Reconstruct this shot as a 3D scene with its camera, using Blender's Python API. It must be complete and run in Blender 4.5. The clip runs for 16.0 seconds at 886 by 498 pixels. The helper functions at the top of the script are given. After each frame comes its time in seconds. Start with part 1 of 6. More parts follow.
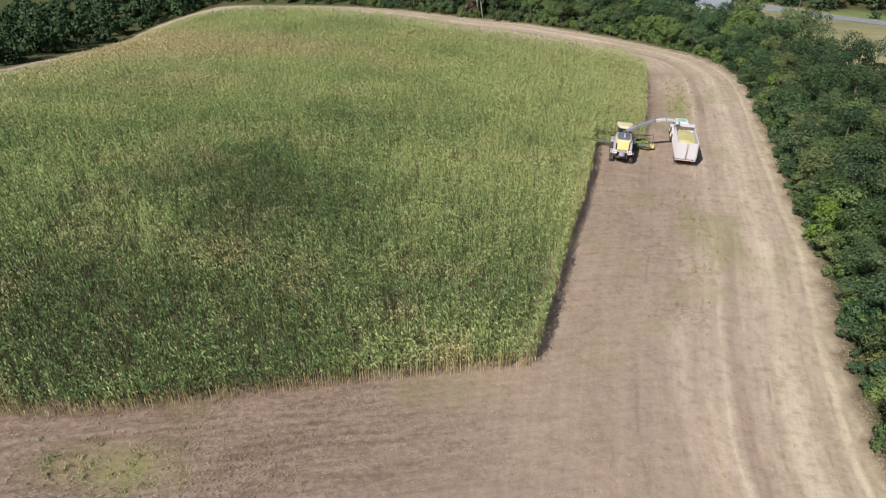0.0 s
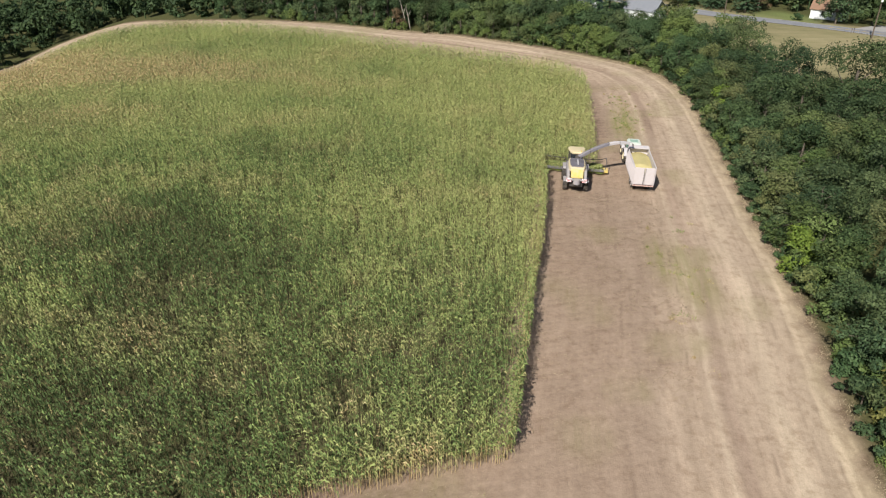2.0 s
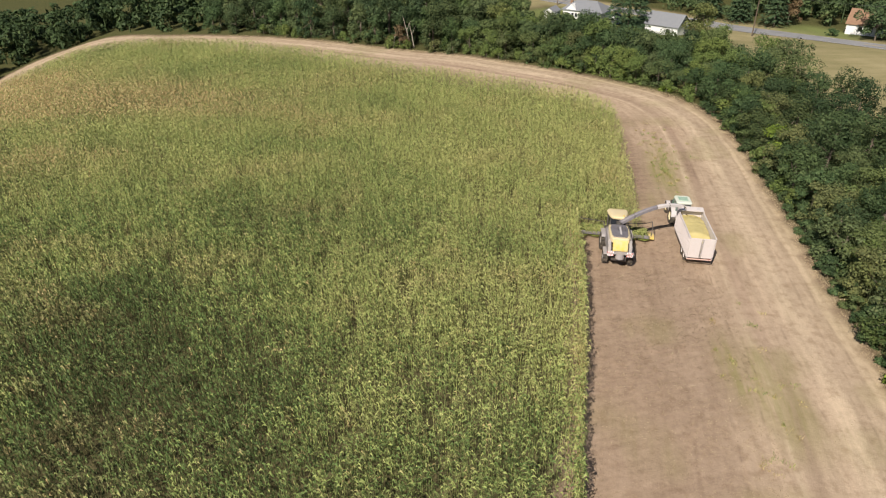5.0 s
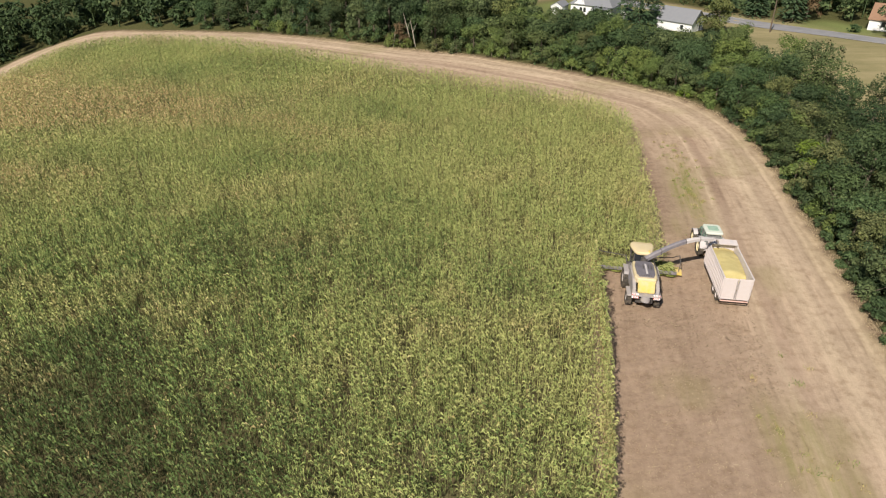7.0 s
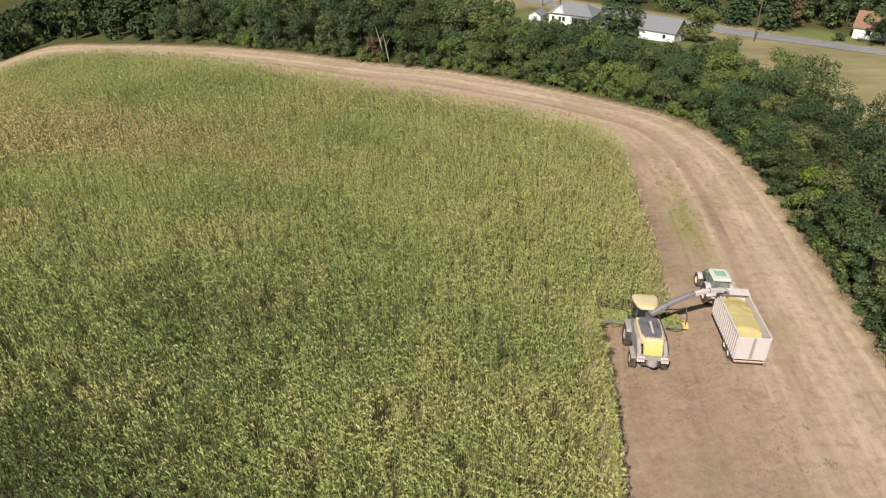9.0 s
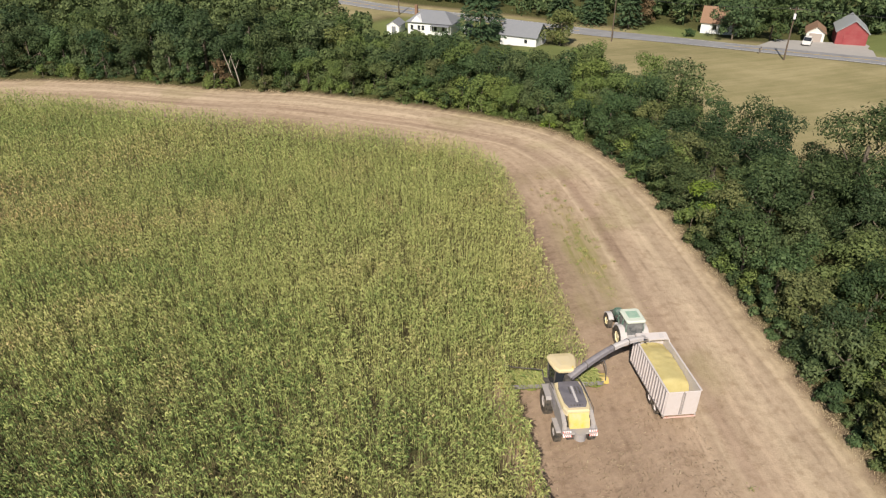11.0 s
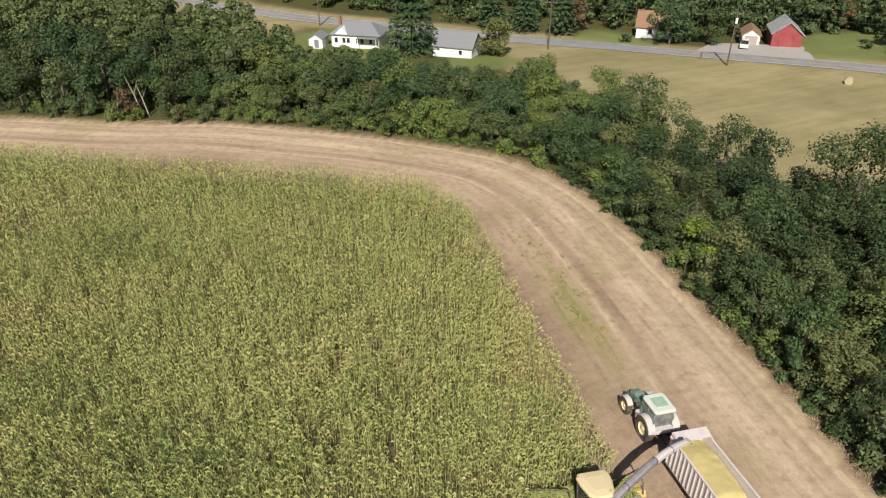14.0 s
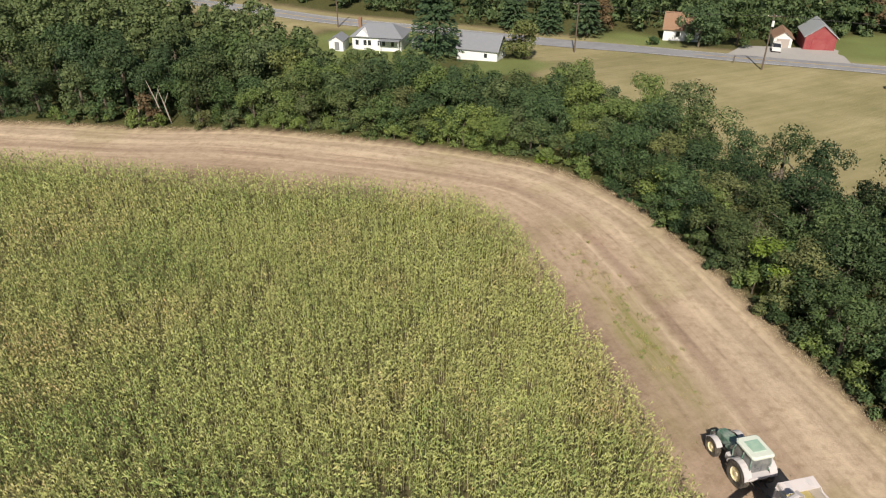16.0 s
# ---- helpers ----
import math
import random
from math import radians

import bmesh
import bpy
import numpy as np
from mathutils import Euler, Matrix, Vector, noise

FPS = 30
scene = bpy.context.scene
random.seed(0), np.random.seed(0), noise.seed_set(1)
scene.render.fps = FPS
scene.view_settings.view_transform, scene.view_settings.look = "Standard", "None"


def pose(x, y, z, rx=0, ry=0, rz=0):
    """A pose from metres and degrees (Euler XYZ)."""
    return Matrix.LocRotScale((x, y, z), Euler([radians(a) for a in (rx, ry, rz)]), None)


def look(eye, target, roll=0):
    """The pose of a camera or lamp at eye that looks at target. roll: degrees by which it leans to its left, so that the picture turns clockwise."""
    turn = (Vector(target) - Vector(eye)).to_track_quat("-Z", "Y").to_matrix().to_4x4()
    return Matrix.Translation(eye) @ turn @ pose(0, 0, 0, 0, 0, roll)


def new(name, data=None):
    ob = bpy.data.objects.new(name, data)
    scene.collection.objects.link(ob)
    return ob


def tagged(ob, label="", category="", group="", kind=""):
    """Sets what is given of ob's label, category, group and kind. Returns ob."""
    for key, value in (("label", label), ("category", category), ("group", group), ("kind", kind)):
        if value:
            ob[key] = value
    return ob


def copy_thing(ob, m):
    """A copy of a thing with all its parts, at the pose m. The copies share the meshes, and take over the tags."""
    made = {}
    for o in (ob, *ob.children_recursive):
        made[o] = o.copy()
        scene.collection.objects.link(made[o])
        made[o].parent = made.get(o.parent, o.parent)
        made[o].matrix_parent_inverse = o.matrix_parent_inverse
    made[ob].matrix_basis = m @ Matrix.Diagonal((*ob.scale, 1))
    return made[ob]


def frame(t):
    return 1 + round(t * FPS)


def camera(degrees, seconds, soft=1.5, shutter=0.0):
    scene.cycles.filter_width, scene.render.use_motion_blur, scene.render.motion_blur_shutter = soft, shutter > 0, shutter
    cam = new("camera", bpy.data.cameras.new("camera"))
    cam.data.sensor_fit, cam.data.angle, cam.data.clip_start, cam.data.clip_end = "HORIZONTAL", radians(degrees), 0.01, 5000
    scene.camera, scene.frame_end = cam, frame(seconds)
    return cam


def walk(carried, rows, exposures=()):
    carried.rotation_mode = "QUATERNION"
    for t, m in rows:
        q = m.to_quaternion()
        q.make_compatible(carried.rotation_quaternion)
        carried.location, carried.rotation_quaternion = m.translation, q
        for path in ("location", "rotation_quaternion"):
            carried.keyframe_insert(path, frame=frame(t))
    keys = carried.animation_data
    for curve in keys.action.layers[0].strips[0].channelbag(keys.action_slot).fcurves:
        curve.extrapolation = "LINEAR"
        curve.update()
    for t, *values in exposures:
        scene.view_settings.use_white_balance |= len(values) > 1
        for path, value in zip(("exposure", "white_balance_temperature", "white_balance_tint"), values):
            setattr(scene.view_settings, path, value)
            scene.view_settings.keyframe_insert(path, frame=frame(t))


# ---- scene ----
cam = camera(64.2, 16.0, 1.2)
METRES, EYE, TILT, LEAN, TURN = 75.0, 34.125, -30.0, 0.0, 0.0
ROWS = [
    (0.0, 0.0, 0.0, 0.0, 0.0, 0.0, -0.0),
    (0.5, -0.0064, 0.0238, 0.0138, -4.32, -0.06, 2.49),
    (1.0, -0.0126, 0.0505, 0.0301, -5.43, -0.08, 3.1),
    (1.5, -0.0148, 0.08, 0.0481, -5.4, -0.04, 3.15),
    (2.0, -0.0163, 0.1123, 0.0675, -5.42, 0.05, 3.19),
    (2.5, -0.0163, 0.1457, 0.0876, -5.41, 0.13, 3.19),
    (3.0, -0.0162, 0.1795, 0.1067, -5.45, 0.17, 3.19),
    (3.5, -0.0151, 0.2132, 0.1257, -5.4, 0.19, 3.2),
    (4.0, -0.0138, 0.2463, 0.1444, -5.38, 0.23, 3.2),
    (4.5, -0.0123, 0.2776, 0.1637, -5.38, 0.25, 3.2),
    (7.0, -0.0015, 0.4054, 0.2459, -5.26, -0.89, 3.19),
    (7.5, 0.0007, 0.4276, 0.2599, -5.26, -0.86, 3.2),
    (8.0, 0.0032, 0.4513, 0.2748, -5.27, -0.82, 3.19),
    (10.5, 0.0219, 0.5888, 0.3572, -14.1, -1.57, 8.11),
    (11.0, 0.0285, 0.6187, 0.3747, -17.28, -2.05, 9.88),
    (11.5, 0.0339, 0.6487, 0.392, -21.65, -2.89, 12.16),
    (12.0, 0.038, 0.6773, 0.4085, -23.46, -3.3, 13.01),
    (12.5, 0.0408, 0.7045, 0.4239, -23.61, -3.35, 13.0),
    (13.0, 0.0421, 0.7305, 0.4379, -23.63, -3.37, 12.96),
    (13.5, 0.0399, 0.7557, 0.4513, -23.93, -3.46, 13.04),
    (14.0, 0.0359, 0.7775, 0.4633, -23.92, -3.48, 13.0),
    (14.5, 0.0301, 0.7986, 0.4755, -23.9, -3.51, 12.97),
    (15.0, 0.0226, 0.8179, 0.4854, -23.88, -3.51, 12.94),
    (15.5, 0.0139, 0.8356, 0.4939, -23.87, -3.54, 12.91),
    (16.0, 0.0044, 0.8519, 0.5009, -23.85, -3.56, 12.9),
]
walk(cam, [(t, pose(0, 0, EYE, TILT, LEAN, TURN) @ pose(METRES * x, METRES * y, METRES * z, 90 + pitch, roll, yaw)) for t, x, y, z, yaw, pitch, roll in ROWS],
     [(0.0, 0.17, 6000, 8), (1.0, 0.17, 6030, 8), (2.0, 0.17, 6420, 9), (3.0, 0.17, 6980, 11), (16.0, 0.17, 7000, 10)])

# ---- light ----
SUN_AZ, SUN_EL = 214.0, 43.0
world = bpy.data.worlds.new("sky")
scene.world = world
world.use_nodes = True
wn = world.node_tree.nodes
sky = wn.new("ShaderNodeTexSky")
sky.sky_type, sky.sun_disc = "NISHITA", False
sky.sun_elevation, sky.sun_rotation = radians(SUN_EL), radians(SUN_AZ)
world.node_tree.links.new(sky.outputs[0], wn["Background"].inputs[0])
wn["Background"].inputs[1].default_value = 0.05
lamp = bpy.data.lights.new("sun", "SUN")
lamp.energy, lamp.angle, lamp.color = 5.0, radians(0.5), (1.0, 0.94, 0.84)
sun = new("sun", lamp)
sd = Vector((math.sin(radians(SUN_AZ)) * math.cos(radians(SUN_EL)), math.cos(radians(SUN_AZ)) * math.cos(radians(SUN_EL)), math.sin(radians(SUN_EL))))
sun.matrix_world = look(sd * 300, (0, 0, 0))

# ---- plan of the land ----
TERRAIN = np.array([-1.347, -1.106, -1.743, -0.527, 1.979, -0.848, 0.317, -0.848, -0.005, 0.455]) * 1.25


def ground_z(x, y):
    """Height of the land: a low rise that falls away to the far side, and a shallow valley along the road."""
    x, y = np.asarray(x, float), np.asarray(y, float)
    valley = 2.6 * smoothstep(172, 212, y + 0.12 * np.minimum(x - 60, 0)) * smoothstep(-15, 45, x) * (1 - 0.55 * smoothstep(98, 130, x))
    x = np.clip(x, -100, 150) / 62.5
    y = (np.clip(np.asarray(y, float), 19, 222) - 100) / 62.5
    b = np.stack([1 + 0 * x, x, y, x * x, x * y, y * y, x ** 3, x * x * y, x * y * y, y ** 3], -1)
    return b @ TERRAIN - valley


def smoothstep(a, b, v):
    t = np.clip((v - a) / (b - a), 0, 1)
    return t * t * (3 - 2 * t)


def gz(x, y):
    return float(ground_z(x, y))


def smooth_line(points, step=1.5, closed=False):
    """Catmull-Rom curve through plan points, sampled about every step metres."""
    p = [np.array(q, float) for q in points]
    n = len(p)
    out = []
    for i in range(n if closed else n - 1):
        if closed:
            a, b, c, d = p[i - 1], p[i], p[(i + 1) % n], p[(i + 2) % n]
        else:
            a, b, c, d = p[max(i - 1, 0)], p[i], p[i + 1], p[min(i + 2, n - 1)]
        k = max(2, int(np.linalg.norm(c - b) / step))
        for j in range(k):
            t = j / k
            out.append(0.5 * (2 * b + (c - a) * t + (2 * a - 5 * b + 4 * c - d) * t * t + (3 * b - a - 3 * c + d) * t ** 3))
    if not closed:
        out.append(p[-1])
    return np.array(out)


def inside(x, y, poly):
    """Which of the points lie in a polygon."""
    res = np.zeros(x.shape, bool)
    px, py = poly[:, 0], poly[:, 1]
    qx, qy = np.roll(px, -1), np.roll(py, -1)
    for ax, ay, bx_, by_ in zip(px, py, qx, qy):
        if ay == by_:
            continue
        cross = (ay > y) != (by_ > y)
        res ^= cross & (x < (bx_ - ax) * (y - ay) / (by_ - ay) + ax)
    return res


def along(x, y, line):
    """Distance to a curve, and the run along it, for arrays of points."""
    best = np.full(x.shape, 1e9)
    run = np.zeros(x.shape)
    s = 0.0
    for (ax, ay), (bx_, by_) in zip(line[:-1], line[1:]):
        dx, dy = bx_ - ax, by_ - ay
        ln = math.hypot(dx, dy)
        if ln < 1e-6:
            continue
        t = np.clip(((x - ax) * dx + (y - ay) * dy) / ln ** 2, 0, 1)
        d = np.hypot(x - ax - t * dx, y - ay - t * dy)
        m = d < best
        best[m] = d[m]
        run[m] = s + t[m] * ln
        s += ln
    return best, run


S = 1.25
EDGE = [(17, -20), (20, 8), (22.5, 20), (23.9, 27.8), (25.6, 35.2), (28.3, 43.4), (30.8, 51.9), (33.1, 61.9), (36, 73), (39, 85), (41, 92), (43.1, 102), (43, 109), (41, 116),
        (36.5, 122), (29, 130), (16, 141.5), (4, 149.5), (-8, 159.5), (-27, 174), (-45, 187), (-60, 198), (-70, 196), (-77, 184), (-80, 168), (-83, 148), (-85, 120),
        (-87, 80), (-88, 40), (-88, -20)]
EDGE_LINE = smooth_line([(S * a, S * b) for a, b in EDGE])
FIELD = np.vstack([EDGE_LINE, [(-110, -150), (20, -150)]])
CORN_RIGHT = smooth_line([(S * a, S * b) for a, b in [(22.2, 73.3), (23, 76.8), (24.3, 81.6), (26.4, 89.1), (28.6, 98), (30, 104.2), (29.9, 108), (27.8, 112.7), (23.7, 116.5),
        (18.4, 120.3), (13, 124), (8.4, 128.2), (0.5, 135.3), (-8, 143.5), (-22, 157), (-38, 170.5), (-51, 180), (-60, 181), (-63.5, 174), (-63.5, 164), (-63, 152), (-62, 140), (-64, 120), (-70, 80), (-77, 24)]])
CORN_FRONT = smooth_line([(S * a, S * b) for a, b in [(-77, 22), (-60, 24), (-40, 26), (-26, 28), (-22, 28.2), (-18.4, 28.6), (-15, 29.4), (-9.8, 30.8), (-6, 31.8), (1.6, 33.4), (5.5, 34.2)]])
CORN_STRIP = smooth_line([(S * a, S * b) for a, b in [(5.8, 34.9), (7.9, 41.6), (10.2, 49.5), (12, 55.1), (13.9, 61.7), (15.9, 69.5), (16.35, 72.2), (16.75, 74.1)]])
CORN = np.vstack([CORN_RIGHT, CORN_FRONT, CORN_STRIP])
ROAD = smooth_line([(-30, 345), (14, 305), (36, 281), (47, 266.5), (55.3, 254.3), (64, 244.6), (70, 239), (81, 228), (92.4, 217.6), (99.3, 211.2), (105.6, 204.2), (110.4, 196.4),
                    (115, 187.5), (120.3, 179.6), (126.2, 173), (133.1, 166), (140.3, 157.2), (148, 146), (160, 130), (190, 92), (250, 30), (400, -150)], 4)
ROAD_HALF = 3.6
HAY = smooth_line([(89, 210), (86, 199), (80, 188), (73, 177), (70, 166), (71, 156), (72, 146), (71.5, 134), (71, 126), (73, 119), (74.5, 112), (75, 100), (77, 80), (80, 50), (90, 0)], 3)
HAY_POLY = np.vstack([HAY, [q for q in ROAD[::-1] if q[1] < 214]])


def value_noise(x, y, scale, seed=0):
    """Smooth noise between 0 and 1 on plan points."""
    rs = np.random.RandomState(seed)
    tab = rs.rand(64, 64)
    u, v = x / scale + 17.3 * seed, y / scale + 5.1
    i, j = np.floor(u).astype(int), np.floor(v).astype(int)
    fu, fv = u - i, v - j
    fu, fv = fu * fu * (3 - 2 * fu), fv * fv * (3 - 2 * fv)
    g = lambda a, b: tab[a % 64, b % 64]
    return (g(i, j) * (1 - fu) + g(i + 1, j) * fu) * (1 - fv) + (g(i, j + 1) * (1 - fu) + g(i + 1, j + 1) * fu) * fv


# ---- materials ----
def shader(name, rough=0.7, metal=0.0, spec=0.3):
    """A node material; returns it with its tree, its Principled node and a maker of nodes."""
    m = bpy.data.materials.new(name)
    m.use_nodes = True
    t = m.node_tree
    b = t.nodes["Principled BSDF"]
    b.inputs["Roughness"].default_value, b.inputs["Metallic"].default_value = rough, metal
    b.inputs["Specular IOR Level"].default_value = spec
    return m, t, b


def ramp(t, fac, stops):
    r = t.nodes.new("ShaderNodeValToRGB")
    while len(r.color_ramp.elements) < len(stops):
        r.color_ramp.elements.new(0.5)
    for e, (p, c) in zip(r.color_ramp.elements, stops):
        e.position, e.color = p, (*c, 1)
    t.links.new(fac, r.inputs[0])
    return r.outputs[0]


def noise_tex(t, scale, detail=4, vec=None, rough=0.6):
    n = t.nodes.new("ShaderNodeTexNoise")
    n.inputs["Scale"].default_value, n.inputs["Detail"].default_value, n.inputs["Roughness"].default_value = scale, detail, rough
    if vec is None:
        vec = t.nodes.new("ShaderNodeTexCoord").outputs["Object"]
    t.links.new(vec, n.inputs["Vector"])
    return n.outputs["Fac"]


def mix(t, fac, a, b, mode="MIX"):
    n = t.nodes.new("ShaderNodeMix")
    n.data_type, n.blend_type = "RGBA", mode
    for sock, v in ((n.inputs[0], fac), (n.inputs[6], a), (n.inputs[7], b)):
        if isinstance(v, (int, float)):
            sock.default_value = v
        elif isinstance(v, tuple):
            sock.default_value = (*v, 1)
        else:
            t.links.new(v, sock)
    return n.outputs[2]


def mathn(t, op, a, b=0.0, clamp=False):
    n = t.nodes.new("ShaderNodeMath")
    n.operation, n.use_clamp = op, clamp
    for sock, v in zip(n.inputs, (a, b)):
        if isinstance(v, (int, float)):
            sock.default_value = v
        else:
            t.links.new(v, sock)
    return n.outputs[0]


def attribute(t, name, out="Fac"):
    n = t.nodes.new("ShaderNodeAttribute")
    n.attribute_name = name
    return n.outputs[out]


def bump(t, b, height, strength, dist=0.05):
    n = t.nodes.new("ShaderNodeBump")
    n.inputs["Strength"].default_value, n.inputs["Distance"].default_value = strength, dist
    t.links.new(height, n.inputs["Height"])
    t.links.new(n.outputs[0], b.inputs["Normal"])


def painted(name, col, rough=0.5, metal=0.0, dust=0.3, dust_col=(0.42, 0.36, 0.29), scale=3.0, spec=0.4):
    """Paint or metal with fine grain and a broken film of field dust."""
    m, t, b = shader(name, rough, metal, spec)
    f = mathn(t, "MULTIPLY", noise_tex(t, scale, 5), 1.0)
    fine = noise_tex(t, scale * 14, 3)
    grain = mix(t, 0.16, col, fine, "OVERLAY")
    film = mathn(t, "MULTIPLY", ramp(t, f, [(0.35, (0, 0, 0)), (0.7, (1, 1, 1))]), dust)
    t.links.new(mix(t, film, grain, dust_col), b.inputs["Base Color"])
    t.links.new(mathn(t, "ADD", rough, mathn(t, "MULTIPLY", film, 0.4), True), b.inputs["Roughness"])
    return m


def foliage(name, dark, mid, light, rough=0.6, hue=0.35):
    """Leaves: tone differs from leaf to leaf, from clump to clump and from tree to tree."""
    m, t, b = shader(name, rough, 0, 0.12)
    isl = t.nodes.new("ShaderNodeNewGeometry").outputs["Random Per Island"]
    obj = t.nodes.new("ShaderNodeObjectInfo").outputs["Random"]
    clump = noise_tex(t, 0.55, 3)
    v = mathn(t, "ADD", mathn(t, "MULTIPLY", isl, 0.36), mathn(t, "MULTIPLY", clump, 0.64))
    c = ramp(t, v, [(0.15, dark), (0.5, mid), (0.9, light)])
    tint = ramp(t, obj, [(0.0, (0.52, 0.64, 0.66)), (0.18, (1.05, 1.02, 0.95)), (0.34, (0.70, 0.84, 0.74)), (0.5, (1.28, 1.08, 0.92)), (0.64, (0.84, 0.92, 0.98)), (0.8, (1.12, 1.16, 0.78)), (0.9, (1.35, 1.12, 0.95)), (1.0, (1.4, 1.32, 0.8))])
    t.links.new(mix(t, hue * 2 if hue < 0.5 else 1.0, c, tint, "MULTIPLY"), b.inputs["Base Color"])
    return m


def ground_material():
    m, t, b = shader("field_ground", 0.95, 0, 0.1)
    obj = t.nodes.new("ShaderNodeTexCoord").outputs["Object"]
    zone = t.nodes.new("ShaderNodeSeparateColor")
    t.links.new(attribute(t, "zone", "Color"), zone.inputs[0])
    sand, grass, wood = zone.outputs
    lane = attribute(t, "lane", "Vector")
    stretch = t.nodes.new("ShaderNodeMapping")
    t.links.new(lane, stretch.inputs[0])
    stretch.inputs["Scale"].default_value = (1.0, 0.07, 1.0)
    streak = noise_tex(t, 0.9, 5, stretch.outputs[0], 0.6)
    # wheel tracks keep their distance from the field's edge, wandering a little
    sep = t.nodes.new("ShaderNodeSeparateXYZ")
    t.links.new(lane, sep.inputs[0])
    wander = t.nodes.new("ShaderNodeMapping")
    t.links.new(lane, wander.inputs[0])
    wander.inputs["Scale"].default_value = (0.0, 0.035, 0.0)
    shift = mathn(t, "MULTIPLY", mathn(t, "SUBTRACT", noise_tex(t, 1.0, 3, wander.outputs[0]), 0.5), 2.2)
    across = mathn(t, "DIVIDE", mathn(t, "ADD", sep.outputs[0], shift), 18.0, True)
    fine = noise_tex(t, 2.3, 6, obj, 0.7)
    big = noise_tex(t, 0.09, 4, obj)
    grit = noise_tex(t, 9.0, 3, obj, 0.8)
    rowmap = t.nodes.new("ShaderNodeMapping")
    t.links.new(obj, rowmap.inputs[0])
    rowmap.inputs["Rotation"].default_value = (0, 0, radians(-12))
    rows_ = t.nodes.new("ShaderNodeTexWave")
    rows_.bands_direction, rows_.inputs["Scale"].default_value = "Y", 0.413
    rows_.inputs["Distortion"].default_value, rows_.inputs["Detail"].default_value, rows_.inputs["Detail Scale"].default_value = 5.0, 4, 1.6
    t.links.new(rowmap.outputs[0], rows_.inputs["Vector"])
    ridge = rows_.outputs["Fac"]
    soil = ramp(t, fine, [(0.28, (0.135, 0.092, 0.070)), (0.5, (0.240, 0.174, 0.136)), (0.70, (0.36, 0.275, 0.215))])
    soil = mix(t, mathn(t, "MULTIPLY", big, 0.45), soil, (0.255, 0.184, 0.142))
    soil = mix(t, mathn(t, "MULTIPLY", ridge, 0.13), soil, (0.43, 0.33, 0.245))
    drift = t.nodes.new("ShaderNodeMapping")
    t.links.new(rowmap.outputs[0], drift.inputs[0])
    drift.inputs["Scale"].default_value = (0.22, 1.0, 1.0)
    patch = ramp(t, noise_tex(t, 0.55, 6, drift.outputs[0], 0.7), [(0.34, (0.84, 0.81, 0.78)), (0.5, (1.0, 0.99, 0.98)), (0.68, (1.08, 1.08, 1.07))])
    soil = mix(t, 1.0, soil, patch, "MULTIPLY")
    sandy = ramp(t, across, [(0.0, (0.45, 0.365, 0.25)), (0.05, (0.44, 0.35, 0.245)), (0.066, (0.57, 0.465, 0.335)), (0.084, (0.555, 0.45, 0.325)), (0.10, (0.42, 0.33, 0.245)), (0.20, (0.44, 0.345, 0.26)), (0.25, (0.575, 0.465, 0.35)), (0.285, (0.555, 0.445, 0.335)),
                             (0.325, (0.46, 0.355, 0.268)), (0.42, (0.42, 0.318, 0.24)), (0.44, (0.305, 0.218, 0.168)), (0.478, (0.325, 0.234, 0.18)), (0.505, (0.435, 0.332, 0.25)), (0.524, (0.55, 0.44, 0.332)),
                             (0.538, (0.44, 0.335, 0.252)), (0.62, (0.425, 0.322, 0.242)), (0.80, (0.44, 0.335, 0.255)), (1.0, (0.41, 0.305, 0.23))])
    stretch2 = t.nodes.new("ShaderNodeMapping")
    t.links.new(lane, stretch2.inputs[0])
    stretch2.inputs["Scale"].default_value = (1.0, 0.16, 1.0)
    brush = noise_tex(t, 2.2, 5, stretch2.outputs[0], 0.75)
    worn2 = ramp(t, brush, [(0.3, (0.88, 0.87, 0.86)), (0.5, (1.0, 1.0, 1.0)), (0.7, (1.08, 1.08, 1.07))])
    worn = ramp(t, streak, [(0.3, (0.70, 0.68, 0.66)), (0.5, (0.96, 0.96, 0.96)), (0.7, (1.2, 1.2, 1.2))])
    fade = ramp(t, noise_tex(t, 0.045, 3, obj), [(0.40, (0.05, 0.05, 0.05)), (0.62, (0.5, 0.5, 0.5))])
    sandy = mix(t, fade, sandy, (0.43, 0.332, 0.258))
    sandy = mix(t, 1.0, mix(t, 0.65, sandy, worn, "MULTIPLY"), worn2, "MULTIPLY")
    sandy = mix(t, 0.25, sandy, grit, "OVERLAY")
    # clods and scuffed patches, and a few broken dark ruts
    clod = ramp(t, noise_tex(t, 1.1, 6, obj, 0.72), [(0.34, (0.74, 0.70, 0.66)), (0.5, (1.0, 1.0, 1.0)), (0.68, (1.12, 1.12, 1.11))])
    sandy = mix(t, 1.0, sandy, clod, "MULTIPLY")
